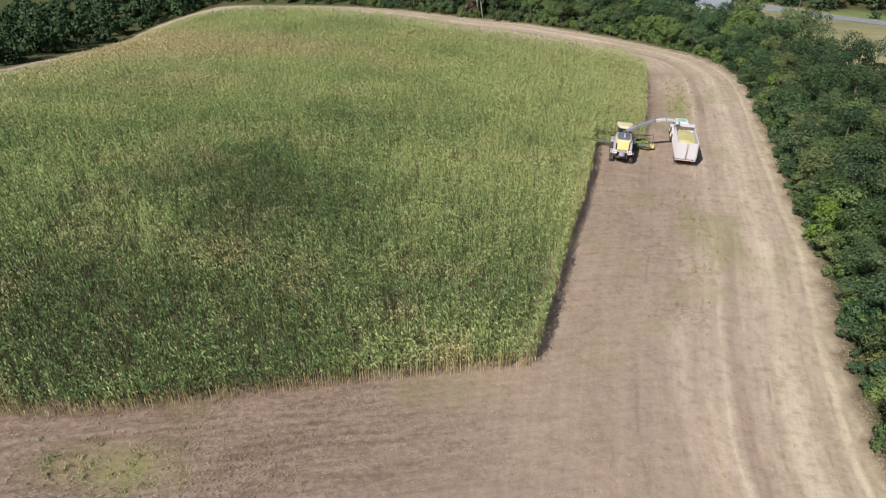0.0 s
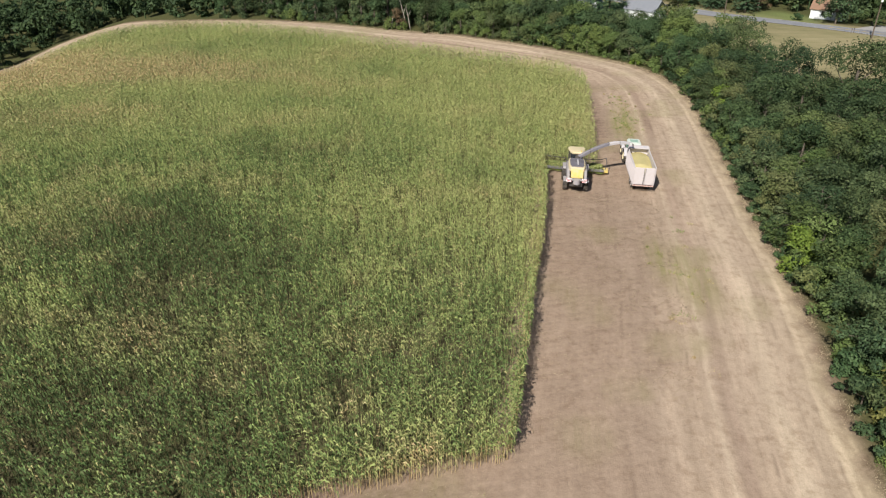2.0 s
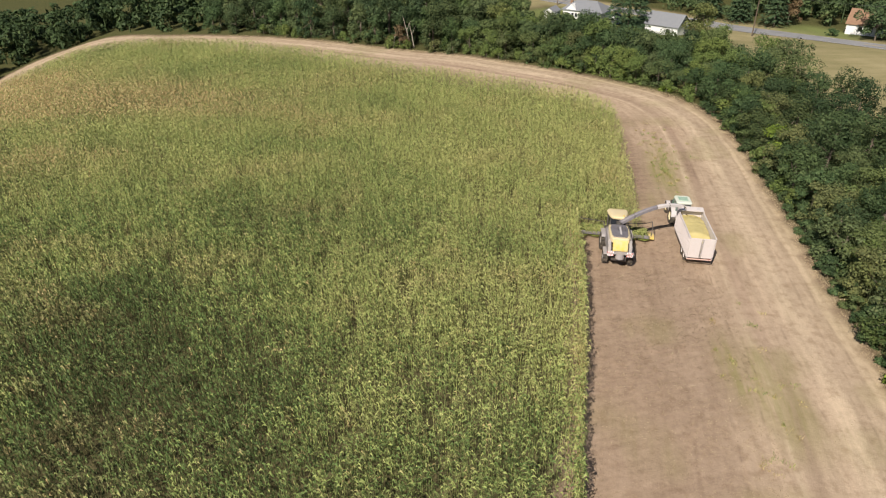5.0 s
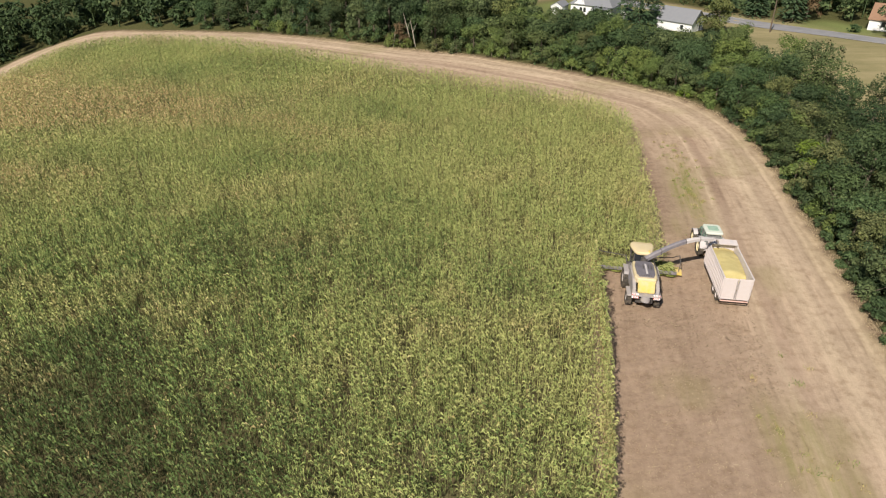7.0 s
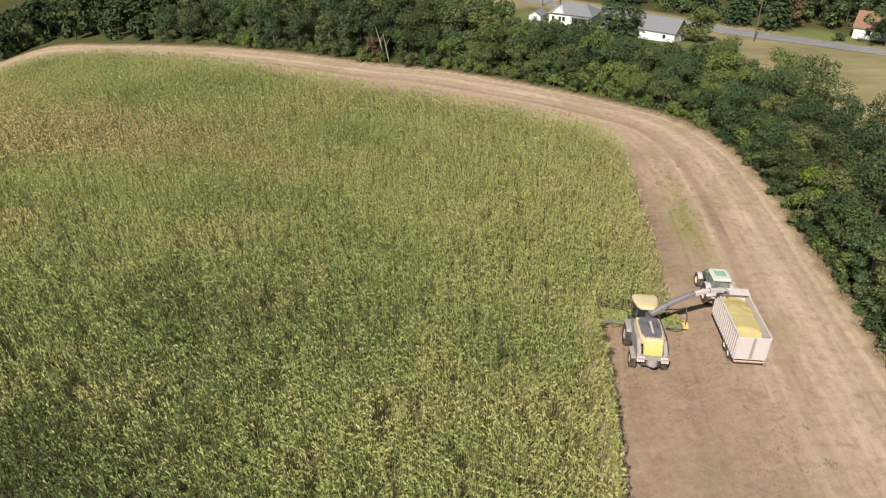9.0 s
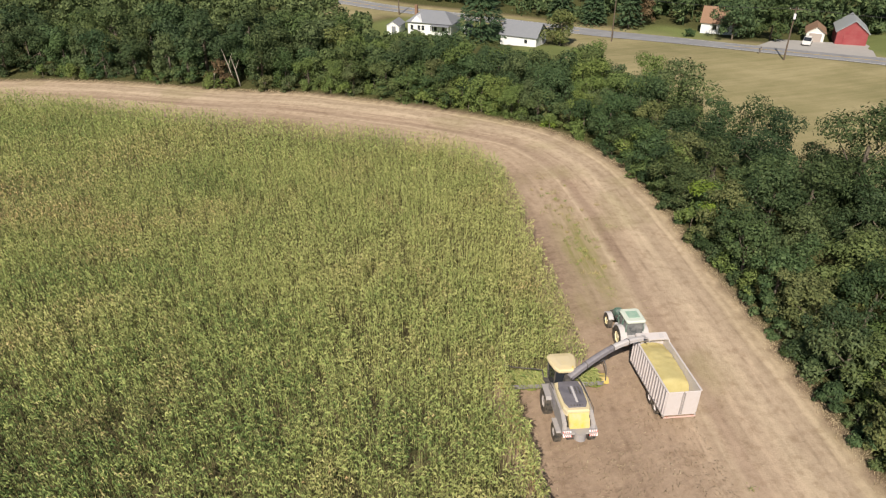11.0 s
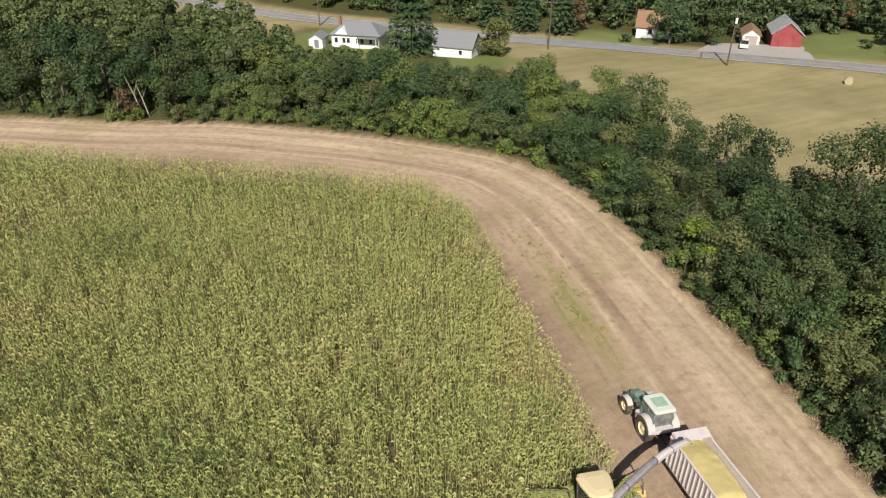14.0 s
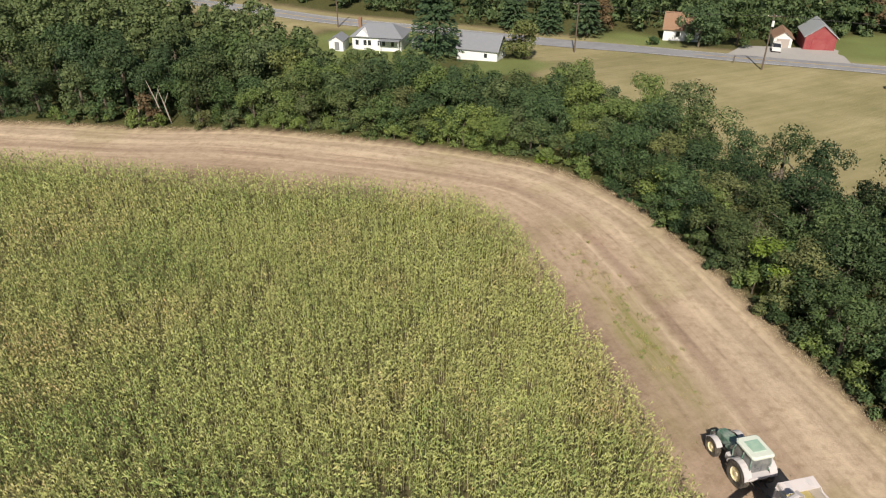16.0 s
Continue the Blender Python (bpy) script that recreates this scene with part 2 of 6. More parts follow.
    rut_lines = ramp(t, across, [(0.0, (0, 0, 0)), (0.085, (0, 0, 0)), (0.095, (0.8, 0.8, 0.8)), (0.105, (0, 0, 0)), (0.155, (0, 0, 0)), (0.165, (0.8, 0.8, 0.8)), (0.175, (0, 0, 0)), (0.335, (0, 0, 0)), (0.345, (1, 1, 1)), (0.357, (0, 0, 0)),
                                 (0.385, (0, 0, 0)), (0.39, (0.5, 0.5, 0.5)), (0.398, (0, 0, 0)), (0.592, (0, 0, 0)), (0.60, (0.8, 0.8, 0.8)), (0.61, (0, 0, 0)), (0.705, (0, 0, 0)), (0.722, (1, 1, 1)), (0.738, (0, 0, 0)), (0.875, (0, 0, 0)), (0.89, (1, 1, 1)), (0.905, (0, 0, 0))])
    broken = ramp(t, noise_tex(t, 0.42, 5, obj, 0.7), [(0.45, (0, 0, 0)), (0.62, (1, 1, 1))])
    ruts = mathn(t, "MULTIPLY", mathn(t, "MULTIPLY", rut_lines, broken), 0.62)
    sandy = mix(t, mathn(t, "MULTIPLY", big, 0.3), sandy, (0.54, 0.43, 0.32))
    weed = attribute(t, "weed")
    green = ramp(t, noise_tex(t, 0.5, 5, stretch.outputs[0], 0.75), [(0.42, (0, 0, 0)), (0.6, (1, 1, 1))])
    weedy = mathn(t, "MULTIPLY", weed, mathn(t, "ADD", 0.25, mathn(t, "MULTIPLY", green, 0.6)))
    lump = ramp(t, noise_tex(t, 1.5, 5, drift.outputs[0], 0.75), [(0.34, (0.70, 0.66, 0.63)), (0.5, (0.97, 0.95, 0.94)), (0.64, (1.13, 1.11, 1.10))])
    soil = mix(t, 1.0, soil, lump, "MULTIPLY")
    bare = mix(t, ruts, mix(t, sand, soil, sandy), (0.20, 0.142, 0.105))
    c = mix(t, weedy, bare, (0.235, 0.225, 0.085))
    blade = noise_tex(t, 6.0, 4, obj, 0.8)
    swath = t.nodes.new("ShaderNodeMapping")
    t.links.new(obj, swath.inputs[0])
    swath.inputs["Rotation"].default_value, swath.inputs["Scale"].default_value = (0, 0, radians(40)), (0.10, 1.0, 1.0)
    mown = mathn(t, "ADD", mathn(t, "MULTIPLY", noise_tex(t, 0.06, 6, obj, 0.65), 0.6), mathn(t, "MULTIPLY", noise_tex(t, 0.45, 5, swath.outputs[0], 0.7), 0.4))
    hay = ramp(t, mown, [(0.36, (0.205, 0.195, 0.098)), (0.5, (0.292, 0.257, 0.142)), (0.64, (0.385, 0.332, 0.20))])
    hay = mix(t, 0.3, hay, blade, "OVERLAY")
    c = mix(t, grass, c, hay)
    # dark litter of the wood; inside the corn it serves as painted canopy shade
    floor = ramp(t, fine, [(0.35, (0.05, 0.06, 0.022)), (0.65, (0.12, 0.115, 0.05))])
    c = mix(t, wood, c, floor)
    lawn = ramp(t, blade, [(0.3, (0.135, 0.175, 0.065)), (0.7, (0.225, 0.26, 0.10))])
    c = mix(t, attribute(t, "lawn"), c, lawn)
    t.links.new(c, b.inputs["Base Color"])
    bump(t, b, mathn(t, "ADD", fine, mathn(t, "ADD", mathn(t, "MULTIPLY", grit, 0.5), mathn(t, "MULTIPLY", ridge, mathn(t, "MULTIPLY", mathn(t, "SUBTRACT", 0.5, sand, True), big)))), 0.6, 0.07)
    return m


def corn_material():
    m, t, b = shader("corn_leaf", 0.65, 0, 0.15)
    tone = attribute(t, "tone")
    dry = attribute(t, "dry")
    isl = t.nodes.new("ShaderNodeNewGeometry").outputs["Random Per Island"]
    green = ramp(t, mathn(t, "ADD", mathn(t, "MULTIPLY", tone, 0.78), mathn(t, "MULTIPLY", isl, 0.21)),
                 [(0.0, (0.024, 0.048, 0.017)), (0.3, (0.102, 0.176, 0.055)), (0.6, (0.266, 0.330, 0.110)), (1.0, (0.405, 0.425, 0.168))])
    straw = ramp(t, isl, [(0.0, (0.33, 0.215, 0.11)), (0.5, (0.48, 0.35, 0.18)), (1.0, (0.61, 0.49, 0.28))])
    t.links.new(mix(t, dry, green, straw), b.inputs["Base Color"])
    return m


M_GROUND, M_CORN = ground_material(), corn_material()
M_LEAF = foliage("broad_leaf", (0.020, 0.040, 0.021), (0.067, 0.108, 0.049), (0.150, 0.202, 0.090))
M_OLIVE = foliage("olive_leaf", (0.032, 0.050, 0.026), (0.098, 0.128, 0.060), (0.198, 0.226, 0.108))
M_DEEP = foliage("deep_leaf", (0.015, 0.030, 0.015), (0.050, 0.080, 0.037), (0.114, 0.150, 0.067))
M_LIME = foliage("lime_leaf", (0.06, 0.10, 0.02), (0.13, 0.19, 0.035), (0.23, 0.30, 0.06), hue=0.1)
M_PINE = foliage("pine_needle", (0.028, 0.052, 0.030), (0.060, 0.100, 0.052), (0.105, 0.155, 0.080), hue=0.2)
M_FRESH = foliage("fresh_leaf", (0.050, 0.080, 0.026), (0.125, 0.175, 0.056), (0.225, 0.275, 0.10), hue=0.15)
M_STRAW = foliage("straw", (0.30, 0.235, 0.145), (0.43, 0.35, 0.23), (0.60, 0.51, 0.36), 0.8, 0.0)
M_STUBBLE = foliage("stubble_straw", (0.19, 0.14, 0.095), (0.33, 0.255, 0.175), (0.56, 0.47, 0.33), 0.85, 0.0)
M_BROWN = foliage("dry_leaf", (0.06, 0.04, 0.025), (0.12, 0.085, 0.05), (0.19, 0.14, 0.085), hue=0.1)


def bark_material():
    m, t, b = shader("bark", 0.9, 0, 0.1)
    t.links.new(ramp(t, noise_tex(t, 5, 5), [(0.3, (0.07, 0.055, 0.042)), (0.7, (0.23, 0.2, 0.165))]), b.inputs["Base Color"])
    bump(t, b, noise_tex(t, 18, 4), 0.6, 0.03)
    return m


M_BARK = bark_material()


def asphalt_material():
    m, t, b = shader("asphalt", 0.85, 0, 0.3)
    v = mathn(t, "ADD", mathn(t, "MULTIPLY", noise_tex(t, 0.35, 5), 0.7), mathn(t, "MULTIPLY", noise_tex(t, 30, 2), 0.3))
    t.links.new(ramp(t, v, [(0.3, (0.21, 0.215, 0.24)), (0.7, (0.32, 0.325, 0.35))]), b.inputs["Base Color"])
    return m


M_ROAD = asphalt_material()
M_WHITE = painted("white_paint", (0.80, 0.82, 0.86), 0.55, dust=0.12, dust_col=(0.66, 0.66, 0.68))
M_CREAM = painted("cream_paint", (0.75, 0.73, 0.69), 0.55, dust=0.15)
M_LINE = painted("road_line", (0.72, 0.71, 0.66), 0.7, dust=0.3)
M_GREYROOF = painted("grey_shingle", (0.20, 0.215, 0.25), 0.85, dust=0.25, dust_col=(0.3, 0.3, 0.31), scale=1.5)
M_BROWNROOF = painted("brown_shingle", (0.25, 0.15, 0.1), 0.85, dust=0.3, dust_col=(0.36, 0.25, 0.18), scale=1.5)
M_TINROOF = painted("tin_roof", (0.5, 0.53, 0.57), 0.4, 0.3, dust=0.2, scale=1.2)
M_RED = painted("barn_red", (0.30, 0.055, 0.065), 0.75, dust=0.4, dust_col=(0.38, 0.16, 0.15), scale=0.8)
M_WINDOW = painted("window_glass", (0.03, 0.035, 0.045), 0.08, dust=0.0, spec=0.6)
M_WOOD = painted("pole_wood", (0.12, 0.09, 0.07), 0.9, dust=0.3, dust_col=(0.22, 0.19, 0.16))
M_BALE = painted("straw_bale", (0.46, 0.38, 0.25), 0.95, dust=0.4, dust_col=(0.52, 0.45, 0.32), scale=8)
M_GRAVEL = painted("drive_gravel", (0.36, 0.35, 0.35), 0.95, dust=0.4, dust_col=(0.45, 0.42, 0.4), scale=0.7)

# ---- mesh helpers ----


def mesh_from(name, verts, faces, mat, attrs=()):
    me = bpy.data.meshes.new(name)
    verts, faces = np.asarray(verts, np.float32), np.asarray(faces, np.int32)
    n = faces.shape[1]
    me.vertices.add(len(verts))
    me.vertices.foreach_set("co", verts.ravel())
    me.loops.add(faces.size)
    me.loops.foreach_set("vertex_index", faces.ravel())
    me.polygons.add(len(faces))
    me.polygons.foreach_set("loop_start", np.arange(0, faces.size, n, dtype=np.int32))
    me.update(calc_edges=True)
    for aname, kind, data in attrs:
        a = me.attributes.new(aname, kind, "POINT")
        field = {"FLOAT": "value", "FLOAT_VECTOR": "vector", "FLOAT_COLOR": "color"}[kind]
        a.data.foreach_set(field, np.asarray(data, np.float32).ravel())
    me.materials.append(mat)
    return me


def part(name, bm, material, parent=None, label="", smooth=False):
    """Links a bmesh as one mesh object, under a thing or a part where one is given."""
    me = bpy.data.meshes.new(name)
    bmesh.ops.recalc_face_normals(bm, faces=bm.faces)
    bm.to_mesh(me)
    bm.free()
    me.materials.append(material)
    if smooth:
        for p in me.polygons:
            p.use_smooth = True
    ob = new(name, me)
    if parent is not None:
        ob.parent = parent
    if label:
        tagged(ob, label)
    return ob


def thing(name, m, label, category, group="", kind=""):
    ob = new(name)
    ob.empty_display_size = 0.3
    ob.matrix_world = m
    return tagged(ob, label, category, group, kind)


def box(bm, c, s, turn=None, bevel=0.0, seg=1):
    r = bmesh.ops.create_cube(bm, size=1.0)
    vs = r["verts"]
    m = Matrix.Translation(c) @ (turn or Matrix.Identity(4)) @ Matrix.Diagonal((*s, 1))
    bmesh.ops.transform(bm, matrix=m, verts=vs)
    if bevel:
        es = list({e for v in vs for e in v.link_edges})
        bmesh.ops.bevel(bm, geom=es, offset=bevel, segments=seg, affect="EDGES", clamp_overlap=True)
    return bm


def rod(bm, a, b, r0, r1=None, n=8, caps=True):
    a, b = Vector(a), Vector(b)
    d = b - a
    r1 = r0 if r1 is None else r1
    m = Matrix.Translation((a + b) / 2) @ d.to_track_quat("Z", "Y").to_matrix().to_4x4()
    bmesh.ops.create_cone(bm, cap_ends=caps, segments=n, radius1=r0, radius2=r1, depth=d.length, matrix=m)
    return bm


def pipe(bm, pts, r, n=6):
    for a, b in zip(pts[:-1], pts[1:]):
        rod(bm, a, b, r, r, n)
    return bm


def loft(bm, rings, cap=True):
    """Skin through rings of points of equal number."""
    rows = [[bm.verts.new(p) for p in ring] for ring in rings]
    n = len(rows[0])
    for a, b in zip(rows[:-1], rows[1:]):
        for i in range(n):
            bm.faces.new((a[i], a[(i + 1) % n], b[(i + 1) % n], b[i]))
    if cap:
        bm.faces.new(rows[0][::-1])
        bm.faces.new(rows[-1])
    return bm


def profile(bm, pts, x0, x1, bevel=0.0):
    """A side outline (y, z) drawn out across x."""
    a = [bm.verts.new((x0, y, z)) for y, z in pts]
    b = [bm.verts.new((x1, y, z)) for y, z in pts]
    n = len(pts)
    fs = [bm.faces.new(a[::-1]), bm.faces.new(b)]
    for i in range(n):
        fs.append(bm.faces.new((a[i], a[(i + 1) % n], b[(i + 1) % n], b[i])))
    if bevel:
        es = list({e for f in fs for e in f.edges})
        bmesh.ops.bevel(bm, geom=es, offset=bevel, segments=2, affect="EDGES", clamp_overlap=True)
    return bm


def B():
    return bmesh.new()

# ---- ground ----


def spread(lo, hi, step, far):
    core = list(np.arange(lo, hi + 0.1, step))
    out, d = [], step
    x = hi
    while x < far:
        d *= 1.35
        x += d
        out.append(x)
    left, d, x = [], step, lo
    while x > -far:
        d *= 1.35
        x -= d
        left.append(x)
    return np.array(left[::-1] + core + out)


def build_ground():
    xs, ys = spread(-110, 170, 1.2, 3000), spread(-15, 260, 1.2, 3000)
    X, Y = np.meshgrid(xs, ys)
    x, y = X.ravel(), Y.ravel()
    d_edge, run = along(x, y, EDGE_LINE[::2])
    infield = inside(x, y, FIELD)
    u = np.where(infield, d_edge, -d_edge)
    incorn = inside(x, y, CORN)
    z = ground_z(x, y)
    d_road, _ = along(x, y, ROAD)
    near = (np.abs(x) < 250) & (y < 400)
    z = z + np.where(near, 0.10 * (value_noise(x, y, 3.1, 3) - 0.5) + 0.3 * (value_noise(x, y, 14, 4) - 0.5), 0)
    shelf = smoothstep(ROAD_HALF + 4, ROAD_HALF + 0.3, d_road)
    z = z * (1 - shelf) + (ground_z(x, y) - 0.03) * shelf
    # sandy lane along the field's edge, narrower where the stubble begins
    wob = 5 * (value_noise(x, y, 6, 5) - 0.5)
    sand = smoothstep(18.5, 10.5, u + wob) * infield
    sand = np.maximum(sand, 0.55 * smoothstep(-8, 10, x + wob) * smoothstep(104, 96, y) * infield)
    grass = inside(x, y, HAY_POLY)
    d_hay, _ = along(x, y, HAY)
    grass = np.where(grass, 1.0, smoothstep(3, 0, d_hay) * (x > 60))
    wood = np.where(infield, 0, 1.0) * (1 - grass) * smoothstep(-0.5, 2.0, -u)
    beyond = smoothstep(ROAD_HALF, ROAD_HALF + 2.5, d_road)
    verge = smoothstep(ROAD_HALF + 7, ROAD_HALF + 2, d_road)
    grass = np.maximum(grass, verge)
    # the dark floor inside the corn, off its rim, paints the shade between plants
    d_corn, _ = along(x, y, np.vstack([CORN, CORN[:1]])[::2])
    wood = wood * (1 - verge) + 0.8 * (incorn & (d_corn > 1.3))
    lawn = smoothstep(20, 14, np.hypot((x - 62) / 1.3, y - 223)) + smoothstep(12, 7, np.hypot(x - 76, (y - 195) / 0.8))
    lawn += smoothstep(16, 10, np.hypot((x - 158) / 1.4, y - 168)) + smoothstep(10, 5, np.hypot((x - 114.5) / 1.2, (y - 200) / 1.6))
    lawn = np.clip(lawn, 0, 1) * (~infield) * smoothstep(ROAD_HALF + 0.2, ROAD_HALF + 1.2, d_road) * (0.65 + 0.35 * value_noise(x, y, 4, 51))
    bank = smoothstep(9, 3, np.hypot((x - 45) / 1.6, (y - 247) / 1.5)) + smoothstep(14, 8, np.hypot((x - 31) / 1.5, y - 281))
    grass, wood = np.clip(grass + bank, 0, 1), wood * (1 - np.clip(bank, 0, 1))
    weed = 0.95 * smoothstep(1.6, 0.3, np.hypot((x - 37.6 - 0.24 * (y - 109)) / 2.2, (y - 109) / 9)) + 0.9 * smoothstep(1.6, 0.3, np.hypot((x + 21) / 4.5, (y - 31.6) / 1.7))
    weed += 0.35 * smoothstep(0.62, 0.8, value_noise(x, y, 5, 15)) + 0.8 * smoothstep(1.5, 0.5, np.hypot((x - 28.5) / 2.5, (y - 66) / 7))
    weed = np.clip(weed, 0, 1) * infield
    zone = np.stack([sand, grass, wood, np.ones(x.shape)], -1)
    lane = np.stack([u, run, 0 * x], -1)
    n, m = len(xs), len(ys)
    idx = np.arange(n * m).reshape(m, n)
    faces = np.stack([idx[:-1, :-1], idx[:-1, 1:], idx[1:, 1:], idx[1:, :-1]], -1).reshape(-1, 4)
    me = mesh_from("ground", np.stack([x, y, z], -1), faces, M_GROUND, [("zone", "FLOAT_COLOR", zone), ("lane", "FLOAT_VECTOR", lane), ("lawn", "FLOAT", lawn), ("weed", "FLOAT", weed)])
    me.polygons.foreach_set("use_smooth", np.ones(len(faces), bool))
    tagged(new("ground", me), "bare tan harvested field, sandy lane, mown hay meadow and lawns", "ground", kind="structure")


build_ground()


def ribbon(name, line, off0, off1, lift, mat, label, parent=None):
    d = np.gradient(line, axis=0)
    d /= np.linalg.norm(d, axis=1)[:, None]
    nrm = np.stack([d[:, 1], -d[:, 0]], -1)
    a, b = line + nrm * off0, line + nrm * off1
    za, zb = ground_z(a[:, 0], a[:, 1]) + lift, ground_z(b[:, 0], b[:, 1]) + lift
    v = np.vstack([np.column_stack([a, za]), np.column_stack([b, zb])])
    k = len(line)
    f = [(i, i + 1, k + i + 1, k + i) for i in range(k - 1)]
    ob = new(name, mesh_from(name, v, f, mat))
    if parent:
        ob.parent = parent
        return ob
    return tagged(ob, label, name.replace("_", " "), kind="structure")


road = ribbon("road", ROAD, -ROAD_HALF, ROAD_HALF, 0.05, M_ROAD, "grey asphalt country road with white edge lines")
M_YELLOWLINE = painted("yellow_line", (0.6, 0.42, 0.08), 0.7, dust=0.4)
for o, mt in ((-3.05, M_LINE), (3.05, M_LINE), (-0.12, M_YELLOWLINE), (0.12, M_YELLOWLINE)):
    ribbon("edge_line", ROAD, o - 0.07, o + 0.07, 0.056, mt, "", road)

# ---- standing corn ----


def corn_patches(x, y):
    """Tone (dark to yellow) and dryness of the crop over the field."""
    tone = 0.53 + 0.36 * (value_noise(x, y, 11, 7) - 0.5) + 0.26 * (value_noise(x, y, 3.5, 8) - 0.5)
    tone += 0.14 * smoothstep(80, 150, y) - 0.06 * smoothstep(105, 56, y) * smoothstep(20, 4, x) - 0.13 * smoothstep(66, 46, y) * smoothstep(6, -16, x) + 0.10 * smoothstep(2, 18, x) - 0.12 * smoothstep(4, -22, x)
    for cx, cy, rx, ry, a in ((-23, 79, 5, 4, -0.28), (-9, 70, 9, 7, -0.06), (-29, 45, 9, 7, -0.25), (-4, 50, 9, 6, -0.10), (-28.5, 62.5, 4.5, 4.5, 0.52), (21, 74, 6, 9, 0.26), (1.5, 136, 5, 5, -0.24), (11, 88, 2, 3, -0.3), (0, 100, 16, 12, -0.14), (-28, 88, 16, 12, -0.08), (8, 128, 16, 8, 0.10), (-6, 88, 40, 14, 0.02), (22, 91, 8, 8, 0.36), (-18, 60, 14, 7, -0.20), (12, 112, 14, 10, 0.10), (29, 110, 5, 6, 0.16), (-26, 71, 10, 6, -0.26), (-32, 42, 10, 6, -0.12), (-14, 120, 14, 24, -0.06), (-17, 74, 4, 3, -0.2),
                              (5, 80, 6, 3, 0.16), (16, 72, 5, 4, 0.2), (-2, 112, 22, 9, 0.12), (30, 112, 8, 12, 0.15), (-40, 75, 9, 8, 0.2), (2, 92, 12, 5, -0.15),
                              (-8, 131, 10, 4, -0.16), (14, 88, 6, 4, -0.12), (32, 100, 4, 10, 0.25), (8, 62, 5, 4, -0.12), (14, 70, 8, 10, 0.12), (10, 92, 18, 14, 0.08), (-10, 92, 9, 8, -0.14), (17, 117, 15, 11, 0.09), (-18, 63, 12, 10, -0.10), (-7, 114, 8, 6, -0.10), (5, 107, 9, 6, -0.10), (16, 102, 8, 5, -0.06),
                              (-24, 80, 8, 5, -0.10), (-14, 78, 8, 4, -0.06)):
        tone = tone + a * np.exp(-((x - cx) / rx) ** 2 - ((y - cy) / ry) ** 2)
    dry = 0.24 * smoothstep(0.66, 0.85, value_noise(x, y, 4.5, 9)) + 0.05 + 0.35 * smoothstep(20, 24, x) * smoothstep(84, 70, y) * smoothstep(0.4, 0.7, value_noise(x, y, 2.5, 19))
    for cx, cy, rx, ry, a in ((-19.5, 55, 4, 3, 0.45), (0, 42, 2, 1.4, 0.55), (-3.7, 46.7, 1.6, 1.4, 0.6), (27.2, 102, 2, 2, 0.55), (29, 106, 1.5, 2, 0.35), (14, 80, 3, 1.5, 0.35), (-49, 149, 16, 9, 0.5), (-34, 144, 12, 4, 0.35), (-46, 155, 14, 10, 0.8), (-33, 146, 14, 5, 0.6), (-21, 135, 10, 3, 0.4), (-70, 170, 14, 20, 0.8), (-44, 115, 14, 8, 0.4), (-8, 151, 6, 4, 0.45), (-3, 158, 8, 3, 0.4), (31, 121, 3, 2, 0.35), (20, 124, 2, 1.5, 0.4), (-30, 140, 20, 8, 0.35),
                              (-8, 96, 5, 2, 0.3), (-3, 128, 12, 3, 0.35), (28, 88, 1.6, 3, 0.5), (-14, 108, 6, 3, 0.35), (14, 110, 5, 2, 0.3), (-75, 150, 20, 40, 0.5), (5, 80, 3, 1.5, 0.35), (-9, 121.5, 4, 1.6, 0.5), (-9, 112, 4, 1.5, 0.3)):
        dry = dry + a * np.exp(-((x - cx) / rx) ** 2 - ((y - cy) / ry) ** 2)
    return tone, dry


CORN_H, CORN_HOLE = 2.75, 0.65


